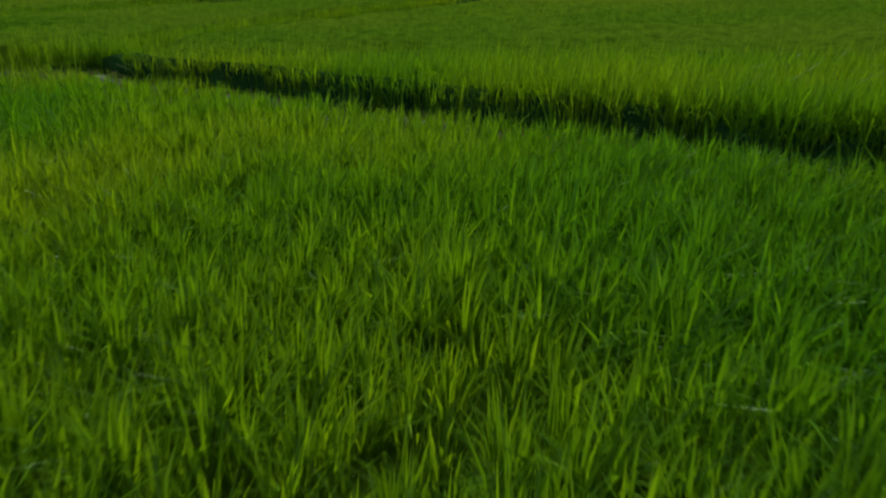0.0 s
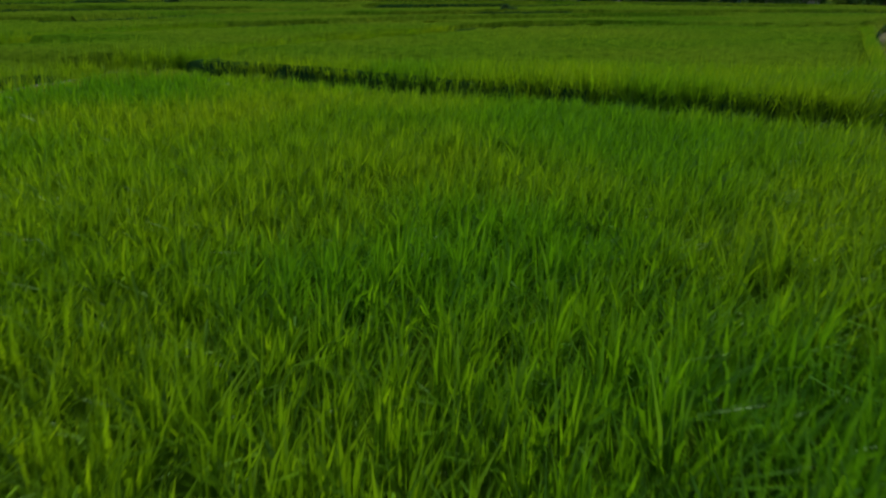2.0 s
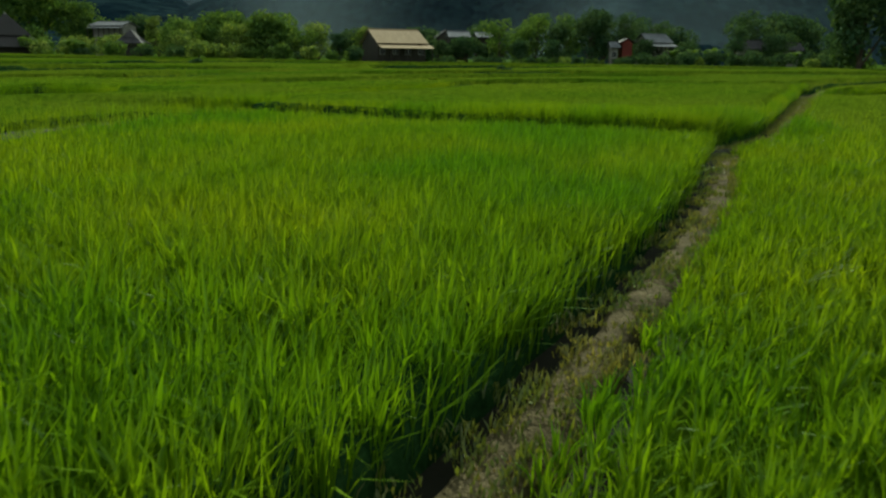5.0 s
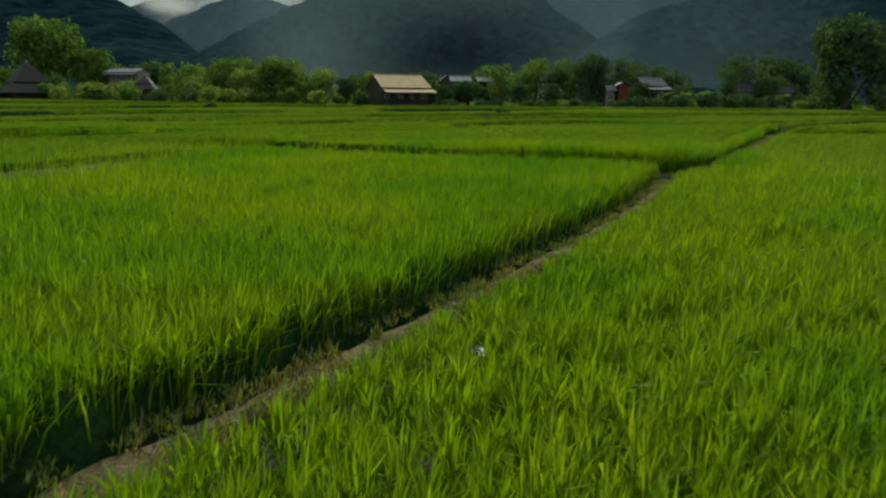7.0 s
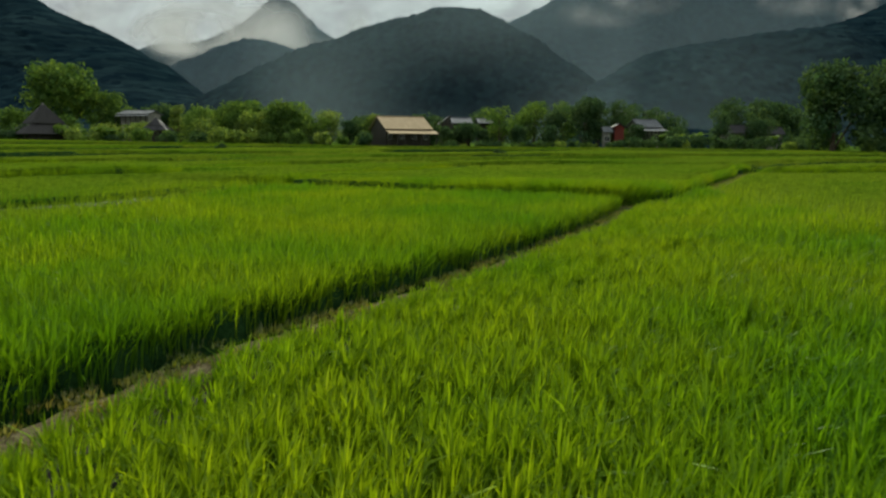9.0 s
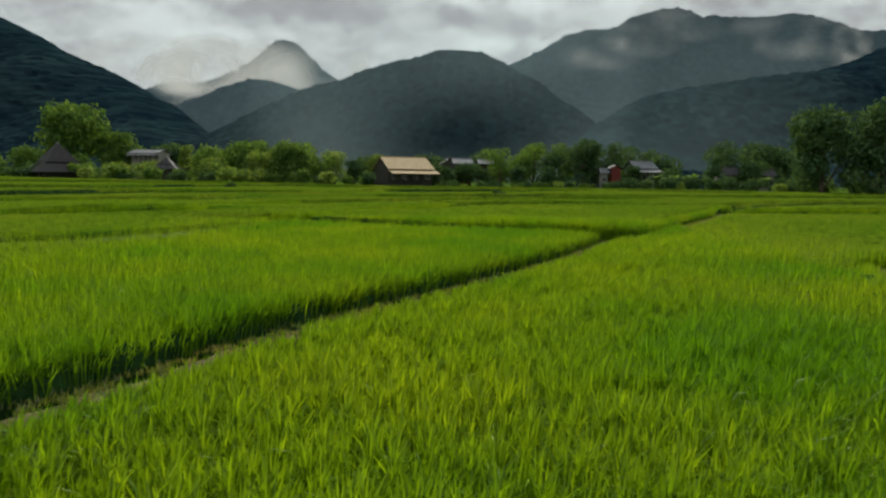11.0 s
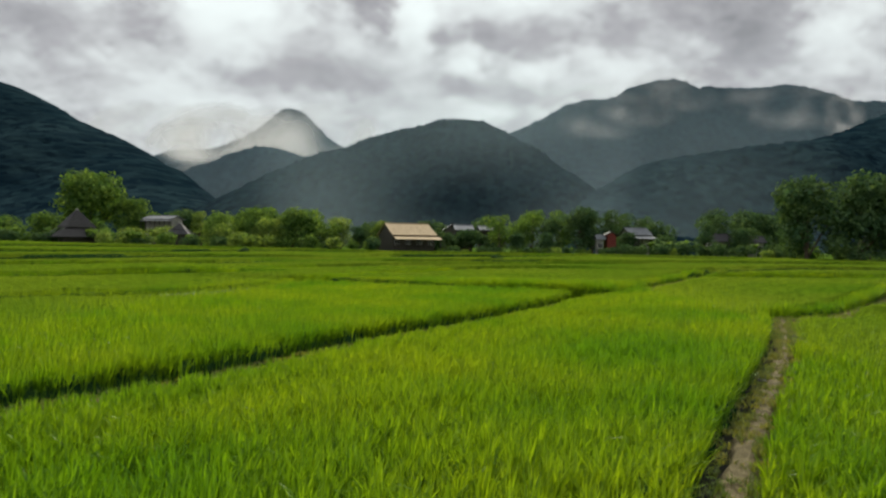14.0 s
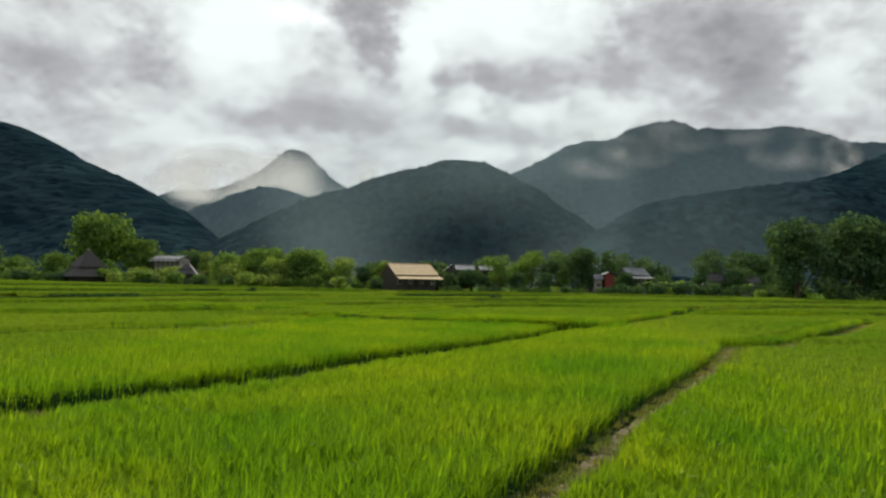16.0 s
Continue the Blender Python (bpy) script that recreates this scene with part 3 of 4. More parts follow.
def hem(rng, lines, near, far, count, deep, tall, wide, steps, label):
    """The close-grown edge of the rice on the upper side of each bund."""
    xs, ys = [], []
    for pts, bare, free, step in lines:
        for (ax, ay), (bx, by) in zip(pts, pts[1:]):
            L = math.hypot(bx - ax, by - ay)
            n = int(L * count)
            t, off = rng.uniform(0, 1, n), free - 0.02 + deep * rng.uniform(0, 1, n) ** 1.3
            xs.append(ax + (bx - ax) * t - off * (by - ay) / L), ys.append(ay + (by - ay) * t + off * (bx - ax) / L)
    x, y = np.concatenate(xs), np.concatenate(ys)
    ok = (y >= near) & (y < far) & (reach(x, y) > -0.03) & (np.abs(x - 4) < 20 + 0.75 * np.abs(y + 4))
    x, y = x[ok], y[ok]
    blades("rice", x, y, rng, tall, 0.28, wide, steps, RICE if far < 70 else RICE_FAR, label)


def verge(rng, lines, gap, count, far, tall, wide, mat, label):
    """Short weeds and grass on the shoulders of the paths, in patches."""
    xs, ys = [], []
    for pts, bare, free, step in lines:
        for (ax, ay), (bx, by) in zip(pts, pts[1:]):
            n = int(math.hypot(bx - ax, by - ay) * count)
            t, q = rng.uniform(0, 1, n), rng.normal(0, 1, n)
            off = np.sign(q) * (gap * bare + np.abs(q) * 0.55 * (free + 0.05 - gap * bare))
            L = math.hypot(bx - ax, by - ay)
            off += 0.11 if bare < 0.22 and free > 0.3 else 0.0
            xs.append(ax + (bx - ax) * t + off * (by - ay) / L), ys.append(ay + (by - ay) * t - off * (bx - ax) / L)
    x, y = np.concatenate(xs), np.concatenate(ys)
    ok = (waves(x, y, 0.8, 31) + 0.6 * waves(x, y, 0.3, 32) > -0.15) & (y < far) & (y > -6)
    x, y = x[ok], y[ok]
    ob = blades("grass", x, y, rng, tall, 0.8, wide, 2, mat, label, base=0.03, raise_edge=False)
    return tagged(ob, "", "grass")


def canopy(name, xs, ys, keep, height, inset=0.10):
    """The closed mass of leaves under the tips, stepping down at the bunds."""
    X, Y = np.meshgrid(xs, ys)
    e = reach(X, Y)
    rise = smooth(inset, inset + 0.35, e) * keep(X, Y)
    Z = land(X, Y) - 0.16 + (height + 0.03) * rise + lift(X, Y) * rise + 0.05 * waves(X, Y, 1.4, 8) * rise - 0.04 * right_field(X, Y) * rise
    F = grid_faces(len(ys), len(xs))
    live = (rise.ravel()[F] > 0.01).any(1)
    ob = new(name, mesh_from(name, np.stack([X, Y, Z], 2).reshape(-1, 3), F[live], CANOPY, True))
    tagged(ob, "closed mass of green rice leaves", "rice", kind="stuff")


def beyond(X, Y):
    near = smooth(-9, -4, X) * (1 - smooth(15, 20, X)) * (1 - smooth(42, 47, Y))
    return (1 - near) * 1.0


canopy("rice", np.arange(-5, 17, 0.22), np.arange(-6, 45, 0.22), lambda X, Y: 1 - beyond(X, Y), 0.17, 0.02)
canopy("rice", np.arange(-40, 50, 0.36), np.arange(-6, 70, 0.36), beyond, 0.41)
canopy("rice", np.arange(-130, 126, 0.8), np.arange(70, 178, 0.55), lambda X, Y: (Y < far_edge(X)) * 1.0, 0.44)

rng = np.random.default_rng(17)
verge(rng, PATHS + BUNDS[:1] + BUNDS[3:5], 0.45, 520, 60, 0.09, 0.014, WEED, "short weeds and grass along the path edges")
verge(rng, PATHS, 0.0, 320, 60, 0.06, 0.018, WEED, "sparse low grass growing on the trodden path")
verge(rng, PATHS, 0.0, 170, 60, 0.03, 0.012, DRY, "bits of dry straw lying on the trodden path")
hem(rng, LINES, -6, 64, 110, 0.32, 0.57, 0.020, 2, "tall close rice along the bunds")
hem(rng, BUNDS + SLOTS, 64, 170, 14, 0.5, 0.56, 0.06, 1, "dark close edges of the far rice terraces")

# trampled dry grass on the cross bund
n = 1500
x, y = 6.6 + rng.normal(0, 0.5, n), 38.05 + rng.normal(0, 0.2, n)
y -= (x - 6.6) * 0.55
tagged(blades("grass", x, y, rng, 0.14, 1.6, 0.012, 2, DRY, "flattened dry yellow grass on the bund", base=0.0, raise_edge=False), "", "grass")


# ---- hills ----
def hill(name, ridge, depth, front, back, foot, label, seed, crown=9.0, shift=0.0, cols=400, rows=130):
    """A wooded hill under a ridge line: slopes to the front and back, spurs, and domed tree crowns all over."""
    rng = np.random.default_rng(seed)
    rx, rz = np.array([p[0] for p in ridge], float), np.array([p[1] for p in ridge], float)
    xs = np.linspace(rx[0], rx[-1], cols)
    top = np.interp(xs, rx, rz)
    for _ in range(3):
        top[1:-1] = (top[:-2] + 2 * top[1:-1] + top[2:]) / 4
    v = np.concatenate([np.linspace(-1, 0, rows - 8, endpoint=False), np.linspace(0, 1, 8)])
    X = np.repeat(xs[None], rows, 0)
    Y = depth + np.where(v < 0, v * front, v * back)[:, None] + 0 * X
    rise = np.cos(np.clip(np.abs(v), 0, 1) * math.pi / 2) ** 1.15
    Z = foot + (top[None] - foot) * rise[:, None]
    spur = waves(X, Y * 0.4, (rx[-1] - rx[0]) * 0.16, seed) * (top[None] - foot) * 0.05 * np.sin(np.abs(v) * math.pi)[:, None]
    X = X + shift * (1 - rise)[:, None]
    # crowns: nearest of jittered centres in a square lattice
    s = crown
    across = Y * 0.1 + Z * 1.15
    gx, gy = np.floor(X / s), np.floor(across / s)
    best, tall = np.full(X.shape, 9.0), np.ones(X.shape)
    for i in (-1, 0, 1):
        for j in (-1, 0, 1):
            cx, cy = gx + i, gy + j
            r1 = np.modf(np.abs(np.sin(cx * 12.9898 + cy * 78.233 + seed) * 43758.5453))[0]
            r2 = np.modf(np.abs(np.sin(cx * 39.346 + cy * 11.135 + seed) * 24634.6345))[0]
            d = np.hypot(X / s - cx - r1, across / s - cy - r2)
            d = d / (0.7 + 0.5 * r1)
            tall = np.where(d < best, 0.85 + 0.85 * r2 ** 3, tall)
            best = np.minimum(best, d)
    dome = np.sqrt(np.clip(1 - best ** 2, 0, 1)) * s * 0.58 * tall
    dome = dome + rng.normal(0, s * 0.05, X.shape)
    Y = Y - 0.35 * dome * (v < 0)[:, None]
    Z = Z + spur + 0.75 * dome * (0.3 + 0.7 * rise[:, None])
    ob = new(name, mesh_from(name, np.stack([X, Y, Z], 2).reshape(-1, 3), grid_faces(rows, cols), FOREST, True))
    return tagged(ob, label, "hill", kind="structure")


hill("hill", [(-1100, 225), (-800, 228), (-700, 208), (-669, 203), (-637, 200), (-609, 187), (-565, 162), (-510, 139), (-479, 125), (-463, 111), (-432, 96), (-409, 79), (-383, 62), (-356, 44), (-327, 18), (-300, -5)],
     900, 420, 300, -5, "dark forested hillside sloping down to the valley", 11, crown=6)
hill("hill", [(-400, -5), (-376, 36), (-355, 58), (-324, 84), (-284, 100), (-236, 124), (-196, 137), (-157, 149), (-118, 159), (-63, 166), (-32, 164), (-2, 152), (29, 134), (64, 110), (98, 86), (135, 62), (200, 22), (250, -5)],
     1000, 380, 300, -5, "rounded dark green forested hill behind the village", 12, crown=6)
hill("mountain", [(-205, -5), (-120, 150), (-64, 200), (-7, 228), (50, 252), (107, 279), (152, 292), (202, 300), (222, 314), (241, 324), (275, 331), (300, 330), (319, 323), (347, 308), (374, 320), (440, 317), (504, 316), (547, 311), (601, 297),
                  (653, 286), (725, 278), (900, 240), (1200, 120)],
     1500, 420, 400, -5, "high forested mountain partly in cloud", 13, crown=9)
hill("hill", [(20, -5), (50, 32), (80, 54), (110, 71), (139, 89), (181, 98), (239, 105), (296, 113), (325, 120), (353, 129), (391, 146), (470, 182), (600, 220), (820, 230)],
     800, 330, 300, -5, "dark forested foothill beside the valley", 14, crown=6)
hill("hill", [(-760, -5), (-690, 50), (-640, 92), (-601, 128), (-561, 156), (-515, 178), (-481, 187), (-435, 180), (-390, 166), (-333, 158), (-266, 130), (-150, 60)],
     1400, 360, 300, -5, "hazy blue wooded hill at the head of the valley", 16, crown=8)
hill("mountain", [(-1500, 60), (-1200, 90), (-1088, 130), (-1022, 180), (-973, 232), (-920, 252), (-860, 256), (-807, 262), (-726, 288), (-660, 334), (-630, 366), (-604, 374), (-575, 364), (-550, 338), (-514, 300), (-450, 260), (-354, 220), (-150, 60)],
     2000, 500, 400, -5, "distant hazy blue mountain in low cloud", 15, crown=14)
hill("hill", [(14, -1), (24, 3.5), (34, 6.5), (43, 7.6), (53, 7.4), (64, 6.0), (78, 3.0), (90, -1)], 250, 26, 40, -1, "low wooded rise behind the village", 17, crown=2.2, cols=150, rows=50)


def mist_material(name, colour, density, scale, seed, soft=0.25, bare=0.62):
    """Drifting cloud, and the glare sheets: thin where its pattern is thin and towards its rim."""
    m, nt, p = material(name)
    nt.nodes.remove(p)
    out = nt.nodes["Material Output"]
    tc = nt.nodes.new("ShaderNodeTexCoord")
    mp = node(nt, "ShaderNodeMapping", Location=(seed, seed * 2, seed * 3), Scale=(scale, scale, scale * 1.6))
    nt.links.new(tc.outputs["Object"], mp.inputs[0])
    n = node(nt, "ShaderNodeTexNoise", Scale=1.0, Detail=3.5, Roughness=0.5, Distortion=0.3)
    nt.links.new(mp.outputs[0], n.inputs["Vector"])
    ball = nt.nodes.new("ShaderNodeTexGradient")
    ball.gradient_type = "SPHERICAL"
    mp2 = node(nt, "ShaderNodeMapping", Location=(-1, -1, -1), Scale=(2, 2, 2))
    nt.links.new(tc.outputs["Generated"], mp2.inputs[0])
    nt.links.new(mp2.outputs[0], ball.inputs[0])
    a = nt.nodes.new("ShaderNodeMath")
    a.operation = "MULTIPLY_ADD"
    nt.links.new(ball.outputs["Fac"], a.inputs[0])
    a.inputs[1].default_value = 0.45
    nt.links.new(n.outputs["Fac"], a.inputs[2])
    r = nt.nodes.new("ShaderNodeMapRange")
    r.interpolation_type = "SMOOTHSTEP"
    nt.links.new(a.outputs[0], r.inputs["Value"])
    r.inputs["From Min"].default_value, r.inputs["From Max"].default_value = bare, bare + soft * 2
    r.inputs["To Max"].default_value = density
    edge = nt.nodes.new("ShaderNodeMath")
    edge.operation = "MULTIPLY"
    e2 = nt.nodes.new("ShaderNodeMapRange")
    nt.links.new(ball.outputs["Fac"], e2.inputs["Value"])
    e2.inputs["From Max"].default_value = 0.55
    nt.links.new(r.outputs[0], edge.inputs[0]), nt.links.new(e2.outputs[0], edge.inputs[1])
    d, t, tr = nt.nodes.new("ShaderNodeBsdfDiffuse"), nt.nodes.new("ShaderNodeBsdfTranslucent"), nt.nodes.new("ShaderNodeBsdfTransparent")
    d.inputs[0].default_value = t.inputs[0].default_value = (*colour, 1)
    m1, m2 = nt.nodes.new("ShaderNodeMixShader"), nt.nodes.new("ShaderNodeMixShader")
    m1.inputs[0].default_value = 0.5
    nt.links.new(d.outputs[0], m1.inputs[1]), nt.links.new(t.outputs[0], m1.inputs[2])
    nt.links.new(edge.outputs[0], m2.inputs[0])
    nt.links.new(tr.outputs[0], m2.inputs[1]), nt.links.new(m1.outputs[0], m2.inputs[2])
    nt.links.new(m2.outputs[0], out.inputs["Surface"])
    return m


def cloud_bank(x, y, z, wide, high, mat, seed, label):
    """A billowing sheet, for low cloud and for the added glare, bulging towards the valley."""
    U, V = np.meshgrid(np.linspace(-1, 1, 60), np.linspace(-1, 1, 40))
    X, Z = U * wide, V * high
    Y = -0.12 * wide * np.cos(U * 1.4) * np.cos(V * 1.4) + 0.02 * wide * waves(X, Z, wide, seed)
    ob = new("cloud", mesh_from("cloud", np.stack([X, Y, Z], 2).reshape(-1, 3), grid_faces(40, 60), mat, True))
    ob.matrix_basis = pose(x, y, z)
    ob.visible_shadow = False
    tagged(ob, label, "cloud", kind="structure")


CLOUD_A = mist_material("cloud_billow", (0.55, 0.55, 0.55), 0.94, 0.009, 3.3, soft=0.18, bare=0.30)
CLOUD_B = mist_material("cloud_wisp", (0.56, 0.55, 0.55), 0.42, 0.016, 7.7, soft=0.30, bare=0.40)


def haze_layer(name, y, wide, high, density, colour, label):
    """Aerial haze put in as a tinted see-through sheet: an even veil hung across the valley that thins out upwards."""
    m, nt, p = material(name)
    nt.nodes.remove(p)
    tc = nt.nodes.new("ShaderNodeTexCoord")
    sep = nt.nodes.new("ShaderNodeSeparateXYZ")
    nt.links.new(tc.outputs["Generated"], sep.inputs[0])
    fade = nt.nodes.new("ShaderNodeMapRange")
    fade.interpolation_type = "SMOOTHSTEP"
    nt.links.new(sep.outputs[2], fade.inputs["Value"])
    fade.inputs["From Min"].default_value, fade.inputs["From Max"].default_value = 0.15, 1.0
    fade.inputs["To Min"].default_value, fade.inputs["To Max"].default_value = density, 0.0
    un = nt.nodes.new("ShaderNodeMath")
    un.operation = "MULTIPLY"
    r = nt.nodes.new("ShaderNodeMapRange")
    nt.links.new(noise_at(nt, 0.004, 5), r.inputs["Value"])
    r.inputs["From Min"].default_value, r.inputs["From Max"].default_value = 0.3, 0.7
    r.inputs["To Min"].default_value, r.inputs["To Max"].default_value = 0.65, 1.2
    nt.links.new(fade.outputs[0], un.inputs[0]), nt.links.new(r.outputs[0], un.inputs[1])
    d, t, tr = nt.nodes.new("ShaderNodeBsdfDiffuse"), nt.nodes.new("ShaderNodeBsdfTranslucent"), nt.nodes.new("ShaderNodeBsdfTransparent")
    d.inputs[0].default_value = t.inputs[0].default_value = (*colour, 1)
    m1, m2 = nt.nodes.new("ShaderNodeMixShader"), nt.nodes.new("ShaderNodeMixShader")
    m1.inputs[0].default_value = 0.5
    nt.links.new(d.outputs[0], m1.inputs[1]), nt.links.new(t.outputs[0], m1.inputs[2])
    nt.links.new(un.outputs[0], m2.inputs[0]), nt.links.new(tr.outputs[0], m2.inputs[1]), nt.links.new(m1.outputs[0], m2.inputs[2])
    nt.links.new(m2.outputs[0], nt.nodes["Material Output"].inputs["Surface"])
    U, V = np.meshgrid(np.linspace(-1, 1, 40), np.linspace(0, 1, 12))
    X, Z = U * wide, -3 + V * high
    Y = y - 0.12 * wide * U * U + 8 * waves(X, Z, 160, 3)
    ob = new("haze", mesh_from("haze", np.stack([X, Y, Z], 2).reshape(-1, 3), grid_faces(12, 40), m, True))
    ob.visible_shadow = False
    tagged(ob, label, "haze", kind="structure")


haze_layer("haze_far", 1060, 1500, 600, 0.13, (0.33, 0.47, 0.57), "pale blue sheet for the aerial haze behind the near hills")
haze_layer("haze_distant", 1520, 1800, 620, 0.02, (0.44, 0.50, 0.56), "pale sheet for the aerial haze before the distant mountain")
# sun glare and haze over the valley's middle, added as two pale see-through sheets
GLARE_VEIL = mist_material("glare_veil", (0.36, 0.47, 0.53), 0.17, 0.002, 5.0, soft=0.3, bare=0.1)
cloud_bank(-45, 560, 50, 165, 130, GLARE_VEIL, 9, "thin added sheet for the sun glare and haze before the rounded hill")
cloud_bank(10, 330, 20, 150, 65, GLARE_VEIL, 10, "thin added sheet for the sun glare and haze behind the village")
# cloud lying in the valley head, before the distant mountain
for k, (x, y, z, wide, high) in enumerate([(-900, 1760, 250, 200, 115), (-690, 1740, 272, 210, 84), (-470, 1730, 262, 190, 84), (-650, 1490, 216, 140, 56)]):
    cloud_bank(x, y, z, wide, high, CLOUD_A, 20 + k, "billowing low cloud filling the head of the valley")
cloud_bank(125, 1125, 206, 110, 46, CLOUD_B, 4, "thin wisp of cloud on the mountain slope")
cloud_bank(185, 1135, 226, 110, 44, CLOUD_B, 8, "torn wisp of cloud climbing the mountain slope")
cloud_bank(258, 1140, 248, 90, 40, CLOUD_B, 5, "bright wisp of cloud below the summit")
cloud_bank(487, 1130, 206, 40, 55, CLOUD_B, 6, "thin wisp of cloud rising from the ridge")
cloud_bank(400, 1120, 214, 110, 40, CLOUD_B, 11, "faint wisp of cloud along the ridge")


# ---- trees and shrubs ----
def crown_mesh(name, rng, lumps, leaves, size, mat):
    """A crown of many small leaf clumps gathered round uneven lobes."""
    C, R = np.array([l[:3] for l in lumps]), np.array([l[3] for l in lumps])
    pick = rng.choice(len(C), leaves, p=R ** 2 / (R ** 2).sum())
    d = rng.normal(0, 1, (leaves, 3))
    d /= np.linalg.norm(d, axis=1)[:, None]
    r = R[pick] * rng.uniform(0.3, 1.0, leaves) ** 0.5 * rng.uniform(0.92, 1.14, leaves) * (1 + 0.12 * np.sin(d[:, 0] * 7 + pick) * np.cos(d[:, 2] * 6))
    P = C[pick] + d * r[:, None] * np.array([1, 1, 0.85])
    n = d + rng.normal(0, 0.7, d.shape)
    n /= np.linalg.norm(n, axis=1)[:, None]
    u = np.cross(n, rng.normal(0, 1, d.shape))
    u /= np.linalg.norm(u, axis=1)[:, None]
    v = np.cross(n, u)
    s = size * rng.uniform(0.6, 1.4, leaves)[:, None]
    V = np.stack([P - u * s, P - v * s * 0.55 + n * s * 0.15, P + u * s, P + v * s * 0.55 + n * s * 0.15], 1).reshape(-1, 3)
    return mesh_from(name, V, np.arange(leaves * 4).reshape(-1, 4), mat)


def tree(m, high, wide, seed, mat, label, category="tree", leaves=1500, bole=0.3, lobes=9, name="tree", slim=False):
    """A tapered trunk with limbs into each lobe of an uneven crown."""
    rng = np.random.default_rng(seed)
    ob = thing(name, m, label, category)
    lumps = []
    for k in range(lobes):
        a, q = rng.uniform(0, 6.28), math.sqrt(rng.uniform(0, 1))
        zz = high * (bole + (1 - bole) * (0.12 + 0.75 * rng.uniform(0, 1)))
        span = wide * 0.5 * (0.72 if not slim else 0.45) * q * (1.15 - 0.55 * abs((zz / high - bole) / (1 - bole) - 0.4))
        rr = wide * rng.uniform(0.17, 0.27)
        lumps.append((math.cos(a) * span, math.sin(a) * span, min(zz, high - rr * 0.8), rr))
    lumps.append((0, 0, high * (bole + (1 - bole) * 0.5), wide * 0.32))
    lumps.append((0.1 * wide, 0, high - wide * 0.2, wide * 0.22))
    part_mesh("crown", crown_mesh("crown", rng, lumps, leaves, max(0.22, wide * 0.031), mat), ob)
    t = high * 0.028 + 0.05
    trunk = part_mesh("trunk", tube_mesh("trunk", [(0, 0, -0.4), (0.1 * t, 0, high * bole * 0.5), (0.3 * t, -0.3 * t, high * bole), (0, 0, high * 0.7)],
                                         [t * 1.3, t, t * 0.8, t * 0.25], BARK), ob)
    for cx, cy, cz, rr in lumps[:5]:
        part_mesh("limb", tube_mesh("limb", [(0, 0, high * bole * 0.85), (cx * 0.5, cy * 0.5, (high * bole + cz) * 0.52), (cx, cy, cz)], [t * 0.5, t * 0.32, t * 0.1], BARK, 5), trunk)
    return ob


def shrub(m, high, wide, seed, mat, label, name="shrub", leaves=500):
    rng = np.random.default_rng(seed)
    ob = thing(name, m, label, "shrub")
    lumps = [(rng.uniform(-0.36, 0.36) * wide, rng.uniform(-0.3, 0.3) * wide * 0.6, high * rng.uniform(0.3, 0.62), high * rng.uniform(0.26, 0.4)) for _ in range(6)]
    part_mesh("foliage", crown_mesh("foliage", rng, lumps, leaves, max(0.16, high * 0.07), mat), ob)
    part_mesh("stems", tube_mesh("stems", [(0, 0, -0.2), (0, 0, high * 0.5)], [0.12, 0.05], BARK, 5), ob)
    return ob


def banana(m, high, seed, label):
    rng = np.random.default_rng(seed)
    ob = thing("banana_plant", m, label, "banana plant", "banana plants by the village")
    part_mesh("stem", tube_mesh("stem", [(0, 0, -0.2), (0.03, 0, high * 0.3), (0, 0, high * 0.6)], [0.16, 0.13, 0.07], BANANA, 7), ob)
    for k in range(8):
        a = k * 0.785 + rng.uniform(-0.3, 0.3)
        up, out = rng.uniform(0.28, 0.5) * high, rng.uniform(0.25, 0.42) * high
        s = np.linspace(0, 1, 7)
        r, z = out * s ** 1.1, high * 0.55 + up * (s * 1.5 - 1.0 * s ** 2.4)
        w = 0.11 * high * np.sin(np.clip(s * 0.92 + 0.08, 0, 1) * math.pi) ** 0.6
        rows = []
        for i in range(7):
            for q, dip in ((-1, -0.25), (0, 0.0), (1, -0.25)):
                rows.append((math.cos(a) * r[i] - math.sin(a) * w[i] * q, math.sin(a) * r[i] + math.cos(a) * w[i] * q, z[i] + dip * w[i]))
        part_mesh("leaf", mesh_from("leaf", rows, grid_faces(7, 3), BANANA, True), ob)
    return ob


def on(x, y, turn=0.0, lift=0.0, scale=1.0):
    return pose(x, y, float(land(np.array(float(x)), np.array(float(y)))) - 0.12 + lift, 0, 0, turn)


def spot(x, y):
    return float(land(np.array(float(x)), np.array(float(y)))) - 0.12


def top_at(x, y, z):
    return z - (float(land(np.array(float(x)), np.array(float(y)))) - 0.12)


